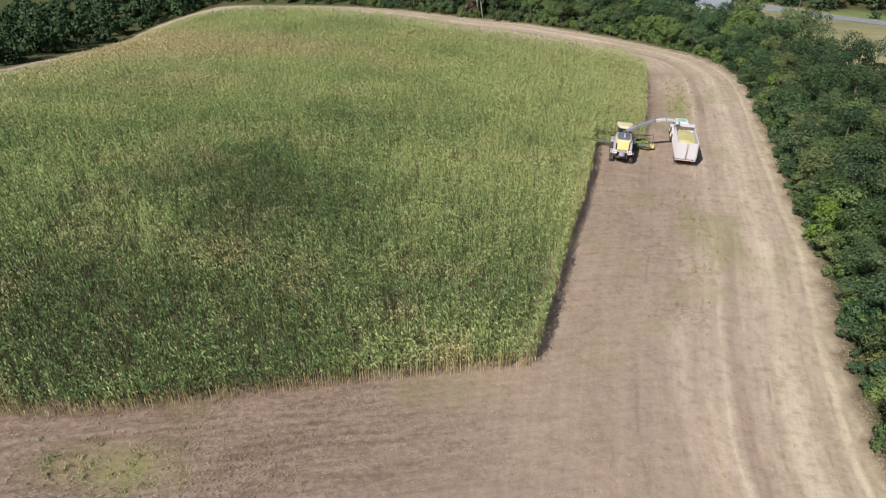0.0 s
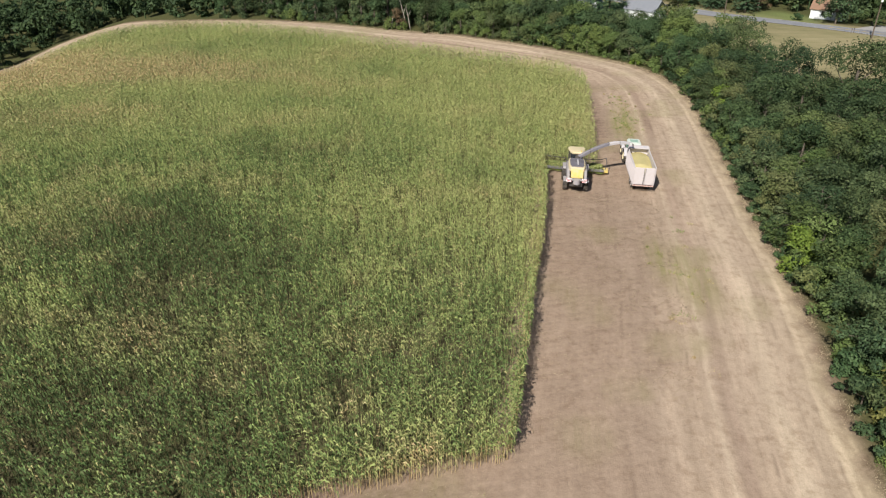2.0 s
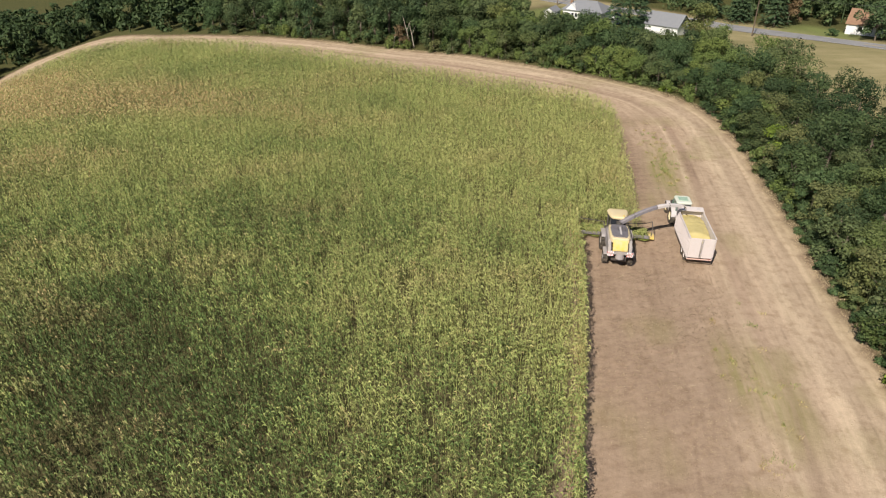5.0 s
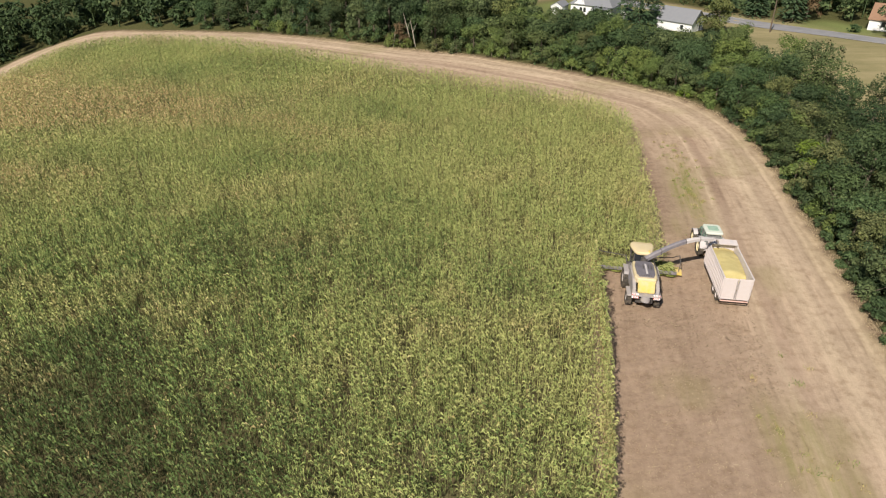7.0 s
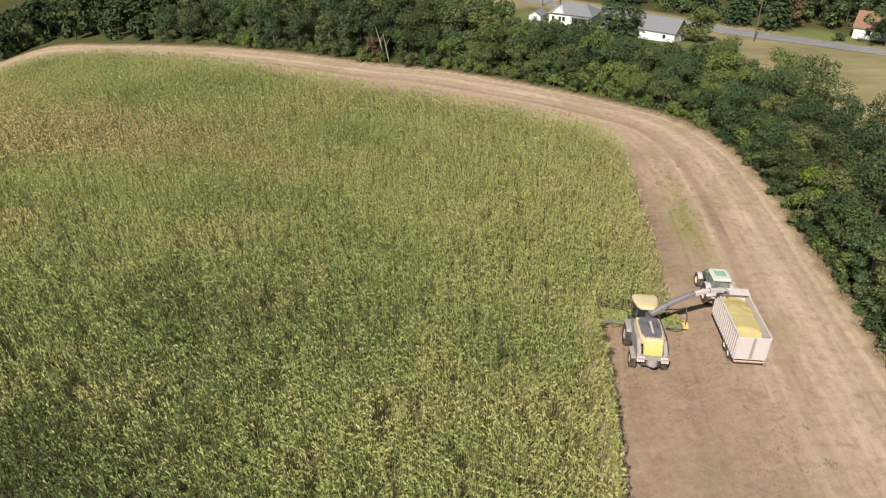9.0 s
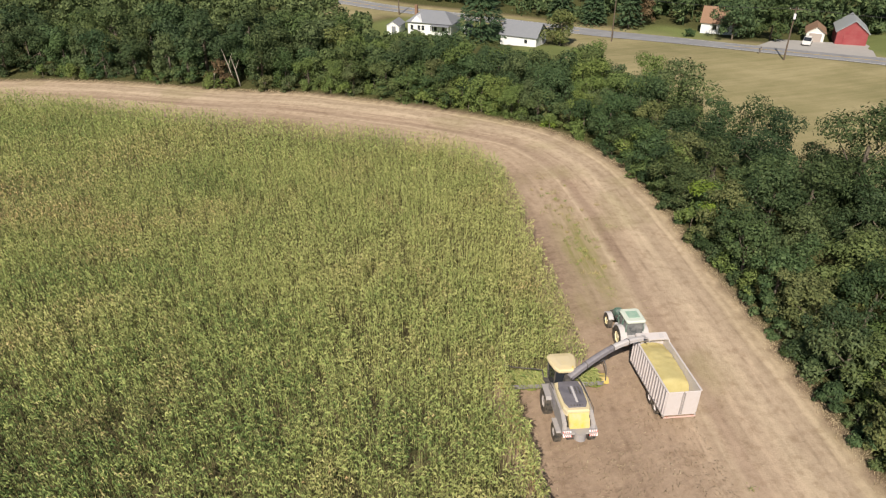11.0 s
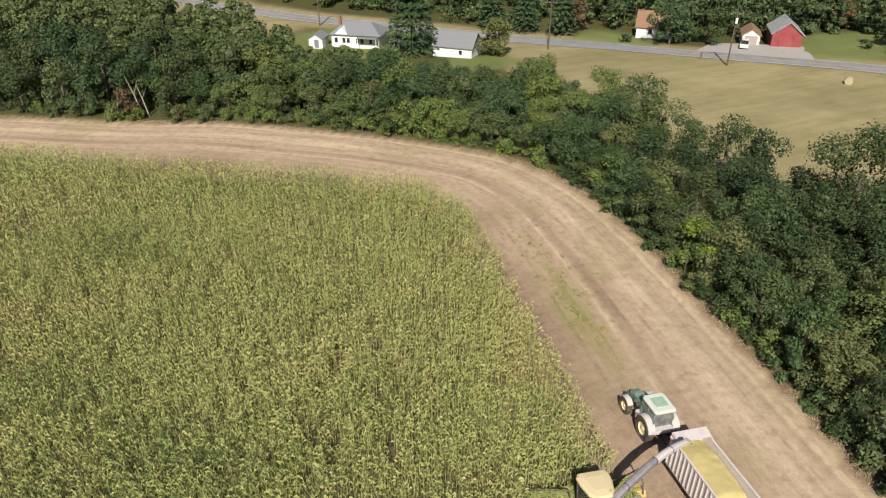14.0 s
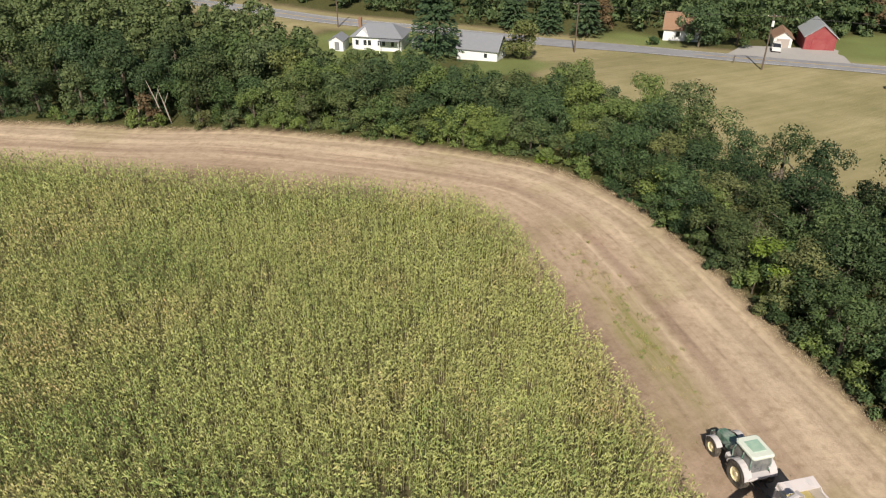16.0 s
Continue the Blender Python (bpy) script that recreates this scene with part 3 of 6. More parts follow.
def corn_band(name, lo, hi, gap, leaves, wide, seed, thick):
    """All plants whose distance from the open side of the field lies between lo and hi."""
    rs = np.random.RandomState(seed)
    ang = radians(-24)
    ca, sa = math.cos(ang), math.sin(ang)
    squeeze = 0.45  # leaves reach along the row more than across it
    a, b = np.meshgrid(np.arange(-200, 120, gap), np.arange(-40, 280, 0.76))
    a = a + rs.uniform(-0.4, 0.4, a.shape) * gap
    b = b + rs.normal(0, 0.035, b.shape)
    x, y = (a * ca - b * sa).ravel(), (a * sa + b * ca).ravel()
    d = np.hypot((x - 5) * 0.9, np.maximum(y - 60, 0))
    keep = (d >= lo) & (d < hi) & (x > -112) & (y < 226)
    x, y = x[keep], y[keep]
    keep = inside(x, y, CORN)
    x, y = x[keep], y[keep]
    # the cut faces of the stand: a close row of whole plants with bare tan stalks
    inner = len(x)
    if lo == 0:
        for line in (CORN_FRONT[CORN_FRONT[:, 0] > -62], CORN_STRIP):
            q = smooth_line(line[::3], 0.21)
            d2 = np.gradient(q, axis=0)
            d2 /= np.linalg.norm(d2, axis=1)[:, None]
            off = 0.12 + 0.45 * np.abs(rs.normal(0, 0.5, len(q)))
            x, y = np.append(x, q[:, 0] - d2[:, 1] * off), np.append(y, q[:, 1] + d2[:, 0] * off)
    # uneven stand: clumps that have grown together and holes where plants failed
    hole = 0.5 * value_noise(0.88 * x + 0.48 * y, 0.88 * y - 0.48 * x, 0.55, 12) + 0.5 * value_noise(0.36 * x - 0.93 * y, 0.36 * y + 0.93 * x, 0.8, 18)
    keep = (hole < (CORN_HOLE if lo == 0 else 0.675)) & (rs.rand(len(x)) > 0.08) | (np.arange(len(x)) >= inner)
    x, y = x[keep], y[keep]
    n = len(x)
    z = ground_z(x, y) - 0.05
    tone, dry = corn_patches(x, y)
    row = np.round((y * ca - x * sa) / 0.76)
    tone = tone + 0.16 * (value_noise((x * ca + y * sa), row * 9.7, 9, 26) - 0.5)
    clump = value_noise(0.8 * x - 0.6 * y, 0.6 * x + 0.8 * y, 0.6, 16)
    tone = tone - 0.02 + 0.09 * smoothstep(62, 105, y) + 0.30 * (clump - 0.5) + rs.normal(0, 0.10, n)
    dry = np.clip(dry + np.where(rs.rand(n) < 0.07, rs.uniform(0.1, 0.5, n), 0), 0, 1)
    h = CORN_H * rs.uniform(0.92, 1.07, n) * (1 + 0.10 * (value_noise(x, y, 9, 13) - 0.5) + (0.20 if lo == 0 else 0.10) * (value_noise(x, y, 0.75, 17) - 0.5))
    verts, faces, vt, vd = [], [], [], []
    base = 0
    azi = rs.uniform(0, math.pi, n)
    rim = smoothstep(1.6, 0.5, along(x, y, np.vstack([CORN_FRONT[-60:], CORN_STRIP]))[0])

    def blades(p0, pm, pt, side, tn, dr):
        nonlocal base
        verts.append(np.stack([p0, pm - side, pm + side, pt], 1).reshape(-1, 3))
        i = base + 4 * np.arange(n)[:, None]
        faces.append(np.concatenate([i + [0, 1, 2], i + [1, 3, 2]]))
        base += 4 * n
        vt.append(np.repeat(tn, 4))
        vd.append(np.repeat(np.clip(dr, 0, 1), 4))

    # upper leaves: rise from the stalk, arch over and hang, in two ranks
    for k in range(leaves):
        f = np.clip(0.52 + 0.44 * (k + rs.uniform(-0.3, 0.3, n)) / max(leaves - 1, 1), 0.3, 0.96)
        th = azi + math.pi * k + rs.normal(0, 0.55, n)
        ln = ((0.42 if lo == 0 else 0.37) - 0.22 * np.clip(f - 0.7, 0, 1)) * rs.uniform(0.7, 1.25, n) 
        w = wide * rs.uniform(0.75, 1.25, n)
        c, s = np.cos(th) * ca - squeeze * np.sin(th) * sa, np.cos(th) * sa + squeeze * np.sin(th) * ca
        rise = rs.uniform(0.10, 0.34, n)
        hang = rs.uniform(0.02, 0.42, n)
        p0 = np.stack([x, y, z + h * f], -1)
        pm = p0 + np.stack([c * ln * 0.55, s * ln * 0.55, rise], -1)
        pt = p0 + np.stack([c * ln, s * ln, rise - hang], -1)
        side = np.stack([-s * w, c * w, rs.uniform(-0.7, 0.7, n) * w], -1)
        low = (0.12 + 0.5 * rim) * np.clip(0.55 - f, 0, 1) / 0.3
        blades(p0, pm, pt, side, tone + 0.02 + rs.normal(0, 0.18 if lo == 0 else 0.14, n), dry * rs.uniform(0.2, 1.6, n) + low * rs.rand(n))
    # long lower leaves, drooping, older and yellower; lowered tone paints in the canopy shade
    for k in range(2):
        f = rs.uniform(0.22, 0.5, n)
        th = azi + math.pi * k + rs.normal(0, 0.8, n)
        ln, w = rs.uniform(0.3, 0.5, n), rs.uniform(0.8, 1.2, n) * wide
        c, s = np.cos(th) * ca - squeeze * np.sin(th) * sa, np.cos(th) * sa + squeeze * np.sin(th) * ca
        p0 = np.stack([x, y, z + h * f], -1)
        pm = p0 + np.stack([c * ln * 0.5, s * ln * 0.5, rs.uniform(0.1, 0.3, n)], -1)
        pt = p0 + np.stack([c * ln, s * ln, rs.uniform(-0.45, 0.0, n)], -1)
        blades(p0, pm, pt, np.stack([-s * w, c * w, 0 * w], -1), tone - 0.15, (0.15 + 0.7 * rim) * rs.rand(n))
    # stalk: two crossed slim blades of a solid, and the tassel on top
    for k in range(2):
        th = azi + k * math.pi / 2
        o = np.stack([np.cos(th), np.sin(th), 0 * th], -1) * thick
        p0 = np.stack([x, y, z], -1)
        tip = np.stack([x + rs.normal(0, 0.05, n), y + rs.normal(0, 0.05, n), z + h], -1)
        verts.append(np.stack([p0 - o, p0 + o, tip], 1).reshape(-1, 3))
        i = base + 3 * np.arange(n)[:, None]
        faces.append(i + [0, 1, 2])
        base += 3 * n
        vt.append(np.repeat(tone - 0.1 + 0.4 * rim, 3))
        vd.append(np.repeat(np.clip(0.12 + 0.75 * rim + 0.2 * rs.rand(n), 0, 1), 3))
    for k in range(2):
        th = azi + k * 2.6
        top = np.stack([x, y, z + h * 0.97], -1)
        out = np.stack([np.cos(th), np.sin(th), 0 * th], -1)
        o = np.stack([-np.sin(th), np.cos(th), 0 * th], -1) * thick * 1.1
        tip = top + out * rs.uniform(0.05, 0.2, n)[:, None] + np.stack([0 * th, 0 * th, rs.uniform(0.08, 0.26, n)], -1)
        verts.append(np.stack([top - o, top + o, tip], 1).reshape(-1, 3))
        i = base + 3 * np.arange(n)[:, None]
        faces.append(i + [0, 1, 2])
        base += 3 * n
        vt.append(np.repeat(tone + 0.05, 3))
        vd.append(np.repeat(np.clip(0.1 + 0.4 * rs.rand(n), 0, 1), 3))
    me = mesh_from(name, np.concatenate(verts), np.concatenate(faces), M_CORN,
                   [("tone", "FLOAT", np.clip(np.concatenate(vt), 0, 1)), ("dry", "FLOAT", np.concatenate(vd))])
    return me, n


corn_count = 0
for nm, lo, hi, gp, lv, wd, th in (("near", 0, 54, 0.24, 8, 0.056, 0.016), ("mid", 54, 84, 0.27, 7, 0.062, 0.012), ("far", 84, 400, 0.38, 5, 0.085, 0.014)):
    me, cnt = corn_band("corn_" + nm, lo, hi, gp, lv, wd, 40 + lv, th)
    corn_count += cnt
    tagged(new("corn_stand", me), "tall standing silage corn, green turning yellow, with tassels", "corn field", kind="stuff")


def stubble():
    """Cut stalks and leaf litter left in rows behind the harvester and along the front."""
    rs = np.random.RandomState(5)
    ang = radians(12)
    ca, sa = math.cos(ang), math.sin(ang)
    a, b = np.meshgrid(np.arange(-60, 70, 0.22), np.arange(5, 100, 0.76))
    a = a + rs.uniform(-0.1, 0.1, a.shape)
    b = b + rs.normal(0, 0.1, b.shape)
    x, y = (a * ca - b * sa).ravel(), (a * sa + b * ca).ravel()
    d, _ = along(x, y, EDGE_LINE[::2])
    keep = inside(x, y, FIELD) & ~inside(x, y, CORN) & (d > 11.5) & (y < 94) & (y > 18) & (rs.rand(len(x)) < 0.75 * smoothstep(0.25, 0.7, value_noise(x * 0.4, y, 1.7, 23)))
    x, y = x[keep], y[keep]
    n = len(x)
    z = ground_z(x, y) - 0.02
    h = rs.uniform(0.05, 0.17, n)
    lean = rs.normal(0, 0.05, (n, 2))
    th = rs.uniform(0, 6.28, n)
    r = 0.028
    lo_ = [np.stack([x + r * np.cos(th + k * 2.09), y + r * np.sin(th + k * 2.09), z], -1) for k in range(3)]
    hi_ = [np.stack([x + lean[:, 0] + r * np.cos(th + k * 2.09), y + lean[:, 1] + r * np.sin(th + k * 2.09), z + h], -1) for k in range(3)]
    v = np.stack(lo_ + hi_, 1).reshape(-1, 3)
    i = 6 * np.arange(n)[:, None]
    f = np.concatenate([i + q for q in ([0, 1, 4], [0, 4, 3], [1, 2, 5], [1, 5, 4], [2, 0, 3], [2, 3, 5], [3, 4, 5])])
    # litter: torn leaves lying about
    m = 150000
    lx, ly = rs.uniform(-60, 42, m), rs.uniform(18, 95, m)
    d, _ = along(lx, ly, EDGE_LINE[::2])
    keep = inside(lx, ly, FIELD) & ~inside(lx, ly, CORN) & (0.5 * value_noise(lx, ly, 3, 21) + 0.5 * value_noise(lx * 0.35 + ly * 0.08, ly, 1.1, 22) > rs.uniform(0.25, 0.8, m)) & ((d > 10) | (rs.rand(m) < 0.04))
    lx, ly = lx[keep], ly[keep]
    m = len(lx)
    t2 = rs.uniform(0, 6.28, m)
    L, W = rs.uniform(0.05, 0.16, m) * np.where(rs.rand(m) < 0.08, 2.2, 1), rs.uniform(0.012, 0.03, m)
    c, s = np.cos(t2), np.sin(t2)
    lz = ground_z(lx, ly) + rs.uniform(0.05, 0.12, m)
    q = [np.stack([lx - c * L, ly - s * L, lz], -1), np.stack([lx - s * W, ly + c * W, lz + 0.03], -1), np.stack([lx + c * L, ly + s * L, lz + 0.01], -1), np.stack([lx + s * W, ly - c * W, lz + 0.03], -1)]
    v2 = np.stack(q, 1).reshape(-1, 3)
    j = len(v) + 4 * np.arange(m)[:, None]
    f2 = np.concatenate([j + [0, 1, 2], j + [0, 2, 3]])
    allv = np.concatenate([v, v2])
    dry = np.concatenate([np.full(len(v), 0.85), np.repeat(rs.uniform(0.5, 1, m), 4)])
    me = mesh_from("stubble", allv, np.concatenate([f, f2]), M_STUBBLE, [("tone", "FLOAT", np.full(len(allv), 0.8)), ("dry", "FLOAT", dry)])
    tagged(new("corn_stubble", me), "short tan corn stubble and leaf litter in rows", "stubble", kind="stuff")


stubble()


def edge_grass():
    """Dry straw-coloured and green grass tufts between the lane and the wood."""
    rs = np.random.RandomState(6)
    line = EDGE_LINE[(EDGE_LINE[:, 1] > 15)][:190]
    n = 40000
    i = rs.randint(0, len(line) - 1, n)
    p = line[i] + (line[i + 1] - line[i]) * rs.rand(n)[:, None]
    d = line[i + 1] - line[i]
    d = d / np.linalg.norm(d, axis=1)[:, None]
    off = rs.normal(-0.35, 0.5, n)
    x, y = p[:, 0] - d[:, 1] * off, p[:, 1] + d[:, 0] * off
    z = ground_z(x, y)
    h = rs.uniform(0.04, 0.15, n) * (0.4 + 1.2 * value_noise(x, y, 1.4, 33))
    th = rs.uniform(0, 6.28, n)
    w = rs.uniform(0.012, 0.03, n)
    lean = rs.normal(0, 0.10, (n, 2))
    o = np.stack([np.cos(th) * w, np.sin(th) * w, 0 * w], -1)
    b0 = np.stack([x, y, z], -1)
    tip = b0 + np.stack([lean[:, 0], lean[:, 1], h], -1)
    v = np.stack([b0 - o, b0 + o, tip], 1).reshape(-1, 3)
    f = 3 * np.arange(n)[:, None] + [0, 1, 2]
    dry = np.clip(0.70 + 0.3 * off + rs.normal(0, 0.2, n) + 0.5 * (value_noise(x, y, 7, 31) - 0.5), 0, 0.75)
    me = mesh_from("grass", v, f, M_STRAW, [("tone", "FLOAT", np.repeat(rs.uniform(0.45, 1.0, n), 3)), ("dry", "FLOAT", np.repeat(dry, 3))])
    tagged(new("verge_grass", me), "dry straw-coloured grass tufts along the lane edge", "grass", kind="stuff")


edge_grass()


def lane_weeds():
    """Sparse tufts of green and straw-coloured weeds on the bare lane beside the crop."""
    rs = np.random.RandomState(8)
    cx, cy = [], []
    for x0, y0, sx, sy, count in ((37.6, 109, 1.0, 6.0, 70), (34.5, 97, 1.2, 3.5, 22), (28.5, 66, 2.0, 6.0, 26), (-22, 32, 3.0, 1.2, 26), (41, 121, 2.0, 4.0, 20), (10, 30, 12, 4, 30), (-10, 28, 12, 3, 30)):
        v = rs.normal(0, sy, count)
        cx.append(x0 + 0.24 * v * (sy > sx) + rs.normal(0, sx, count))
        cy.append(y0 + v)
    cx, cy = np.concatenate(cx), np.concatenate(cy)
    ok = inside(cx, cy, FIELD) & ~inside(cx, cy, CORN)
    cx, cy = cx[ok], cy[ok]
    k = 26
    r = np.repeat(rs.uniform(0.08, 0.3, len(cx)), k)
    x, y = np.repeat(cx, k) + rs.normal(0, 1, len(r)) * r, np.repeat(cy, k) + rs.normal(0, 1, len(r)) * r
    n = len(x)
    z = ground_z(x, y)
    th, w, h = rs.uniform(0, 6.28, n), rs.uniform(0.015, 0.035, n), rs.uniform(0.06, 0.28, n)
    o = np.stack([np.cos(th) * w, np.sin(th) * w, 0 * w], -1)
    b0 = np.stack([x, y, z - 0.03], -1)
    tip = b0 + np.stack([rs.normal(0, 0.1, n), rs.normal(0, 0.1, n), h + 0.05], -1)
    dry = np.clip(np.repeat(rs.uniform(0, 0.8, len(cx)), k) + rs.normal(0, 0.15, n), 0, 0.9)
    me = mesh_from("weeds", np.stack([b0 - o, b0 + o, tip], 1).reshape(-1, 3), 3 * np.arange(n)[:, None] + [0, 1, 2], M_CORN,
                   [("tone", "FLOAT", np.repeat(rs.uniform(0.3, 0.8, n), 3)), ("dry", "FLOAT", np.repeat(dry, 3))])
    tagged(new("weed_tufts", me), "sparse green and straw-coloured weeds on the bare lane", "weeds", kind="stuff")


lane_weeds()

# ---- trees ----


def leaf_cards(rs, centres, radii, count, size, squash=1.0):
    """Small bent leaf clumps over the outsides of a set of lobes."""
    k = rs.choice(len(radii), count, p=radii ** 2 / (radii ** 2).sum())
    dirs = rs.normal(size=(count, 3))
    dirs[:, 2] = dirs[:, 2] * 0.9 + 0.25
    dirs /= np.linalg.norm(dirs, axis=1)[:, None]
    pos = centres[k] + dirs * (radii[k] * np.where(rs.rand(count) < 0.25, rs.uniform(1.0, 1.3, count), rs.uniform(0.6, 1.05, count)))[:, None] * (1, 1, squash)
    deep = np.zeros(count, bool)
    for c, r in zip(centres, radii):
        deep |= np.linalg.norm((pos - c) / (1, 1, squash), axis=1) < 0.55 * r
    pos, dirs = pos[~deep], dirs[~deep]
    m = len(pos)
    nrm = dirs * 0.95 + rs.normal(0, 0.38, (m, 3)) + (0, 0, 0.35)
    nrm /= np.linalg.norm(nrm, axis=1)[:, None]
    t = np.cross(nrm, rs.normal(size=(m, 3)))
    t /= np.linalg.norm(t, axis=1)[:, None]
    b = np.cross(nrm, t)
    L = (size * rs.uniform(0.6, 1.35, m))[:, None]
    W = L * rs.uniform(0.45, 0.8, m)[:, None]
    q = np.stack([pos - t * L + b * W, pos - t * L * 0.6 - b * W, pos + t * L * 1.2 - nrm * L * 0.3], 1)
    return q.reshape(-1, 3), 3 * np.arange(m)[:, None] + [0, 1, 2]


def limb_mesh(rs, height, radius, tips, lean=0.0):
    bm = B()
    top = Vector((lean * height * 0.5, 0, height * 0.62))
    rod(bm, (0, 0, -0.3), top * 0.5, radius, radius * 0.75, 6, False)
    rod(bm, top * 0.5, top, radius * 0.75, radius * 0.45, 6, False)
    for tip in tips:
        start = top * rs.uniform(0.45, 0.95)
        rod(bm, start, Vector(tip), radius * 0.32, radius * 0.07, 4, False)
    return bm


def broad_tree(seed, height, spread_r, cards, size, mat, lobes=11, low=0.22):
    """A leafy tree: tapered trunk, limbs, and a crown of uneven lobes."""
    rs = np.random.RandomState(seed)
    ob = thing("tree", Matrix.Identity(4), "leafy green broadleaf tree in the wood edge", "tree", "woodland trees")
    cs, rr = [], []
    for i in range(lobes):
        f = rs.uniform(low, 0.9)
        wide_ = spread_r * math.sqrt(max(0.05, 1 - ((f - 0.45) / 0.58) ** 2)) * rs.uniform(0.2, 1.0)
        th = i * 2.4 + rs.uniform(-0.5, 0.5)
        cs.append((wide_ * math.cos(th), wide_ * math.sin(th), height * f))
        rr.append(spread_r * rs.uniform(0.14, 0.40))
    cs.append((0, 0, height * 0.82))
    rr.append(spread_r * 0.42)
    cs, rr = np.array(cs), np.array(rr)
    v, f = leaf_cards(rs, cs, rr, cards, size, 0.85)
    me = mesh_from("crown", v, f, mat)
    crown = new("crown", me)
    crown.parent = ob
    part("trunk", limb_mesh(rs, height, 0.03 * height * rs.uniform(0.7, 1.1), [tuple(c * (0.9, 0.9, 0.95)) for c in cs[:5]], rs.uniform(-0.1, 0.1)), M_BARK, ob)
    return ob


def pine_tree(seed, height, r, cards, size):
    """A conifer with drooping whorls of boughs."""
    rs = np.random.RandomState(seed)
    ob = thing("pine_tree", Matrix.Identity(4), "tall dark green conifer with drooping boughs", "tree", "conifers")
    n = cards
    f = rs.uniform(0.08, 1.0, n) ** 0.85
    lay = np.round(f * 11) / 11 + rs.normal(0, 0.012, n)
    f = np.clip(lay, 0.08, 0.99)
    arm = r * (1 - f) ** 0.8 + 0.15
    th = rs.randint(0, 9, n) * 0.698 + np.round(f * 11) * 0.4 + rs.normal(0, 0.16, n)
    rad = arm * np.sqrt(rs.rand(n))
    pos = np.stack([rad * np.cos(th), rad * np.sin(th), height * f - rad * 0.22 + 0.12 * rs.normal(size=n)], -1)
    out = np.stack([np.cos(th), np.sin(th), -0.3 + 0 * th], -1)
    side = np.stack([-np.sin(th), np.cos(th), 0.3 * rs.normal(size=n)], -1)
    L = (size * rs.uniform(0.7, 1.3, n))[:, None]
    q = np.stack([pos - out * L, pos + side * L * 0.45 - (0, 0, 0.1), pos + out * L, pos - side * L * 0.45 - (0, 0, 0.1)], 1).reshape(-1, 3)
    i = 4 * np.arange(n)[:, None]
    crown = new("crown", mesh_from("crown", q, np.concatenate([i + [0, 1, 2], i + [0, 2, 3]]), M_PINE))
    crown.parent = ob
    bm = B()
    rod(bm, (0, 0, -0.3), (0, 0, height * 0.97), 0.022 * height, 0.02, 7)
    part("trunk", bm, M_BARK, ob)
    return ob


def scatter(protos, spots, rs, size, tall=11.5):
    """Sets copies of the model trees at plan spots; size(x, y) gives each one's scale. A model itself takes the first spot it gets."""
    used = set()
    for x, y in spots:
        k = rs.randint(len(protos))
        s = min(size(x, y) * rs.uniform(0.85, 1.15), max(view_limit(x, y), 1.5) / tall)
        m = Matrix.Translation((x, y, gz(x, y) - 0.1)) @ Matrix.Rotation(rs.uniform(0, 6.28), 4, "Z")
        p = protos[k]
        if k not in used:
            ob = p
            ob.matrix_basis = m
            used.add(k)
        else:
            ob = copy_thing(p, m)
        ob.scale = (s * rs.uniform(0.9, 1.15), s * rs.uniform(0.9, 1.15), s * rs.uniform(0.85, 1.15))


def woods(name, spots, rs, heights, cards, leaf, mat, label):
    """Far trees that stand too close to tell apart: one mesh of many crowns on trunks."""
    vs, fs, base = [], [], 0
    for x, y in spots:
        h = min(rs.uniform(*heights), max(view_limit(x, y), 1.5))
        r = h * rs.uniform(0.3, 0.42)
        k = 9
        f = rs.uniform(0.04, 0.9, k)
        w = r * np.sqrt(np.maximum(0.05, 1 - ((f - 0.42) / 0.6) ** 2)) * rs.uniform(0.2, 0.8, k)
        th = rs.uniform(0, 6.28, k)
        cs = np.stack([w * np.cos(th), w * np.sin(th), h * f], -1)
        v, fc = leaf_cards(rs, cs, r * rs.uniform(0.25, 0.5, k), cards, leaf, 0.85)
        o = np.array([x, y, gz(x, y) - 0.1])
        tr = np.array([[0.25, 0, 0], [-0.12, 0.2, 0], [-0.12, -0.2, 0], [0, 0, h * 0.8]])
        vs += [v + o, tr + o]
        fs += [fc + base, np.array([[0, 1, 3], [1, 2, 3], [2, 0, 3]]) + base + len(v)]
        base += len(v) + 4
    tagged(new(name, mesh_from(name, np.concatenate(vs), np.concatenate(fs), mat)), label, "woodland", kind="stuff")


def poisson(rs, x0, x1, y0, y1, gap, test, tries=6000):
    """Plan spots at least gap apart for which test holds."""
    out = []
    cand = np.column_stack([rs.uniform(x0, x1, tries), rs.uniform(y0, y1, tries)])
    cand = cand[test(cand[:, 0], cand[:, 1])]
    kept = np.zeros((0, 2))
    for c in cand:
        if not len(kept) or np.min(np.hypot(kept[:, 0] - c[0], kept[:, 1] - c[1])) > gap:
            kept = np.vstack([kept, c])
    return kept


def wood_band(x, y, lo, hi):
    d, _ = along(x, y, EDGE_LINE[::2])
    return ~inside(x, y, FIELD) & (d > lo) & (d < hi)


def clear_of(x, y):
    """Room for road, buildings, their lawns and the open views in front of them."""
    dr, _ = along(x, y, ROAD)
    ok = dr > ROAD_HALF + 6
    for cx, cy, r in ((77, 206, 10), (60, 222, 11), (51, 225, 7), (54, 236, 10), (144, 177, 11), (138, 181, 8), (125, 200, 8), (135, 176, 9), (67, 217, 6), (76, 194, 7), (150, 166, 9),
                      (45, 246, 13), (31, 280, 14), (158, 168, 10), (115, 200, 8), (72, 193, 6)):
        ok &= np.hypot(x - cx, y - cy) > r
    return ok


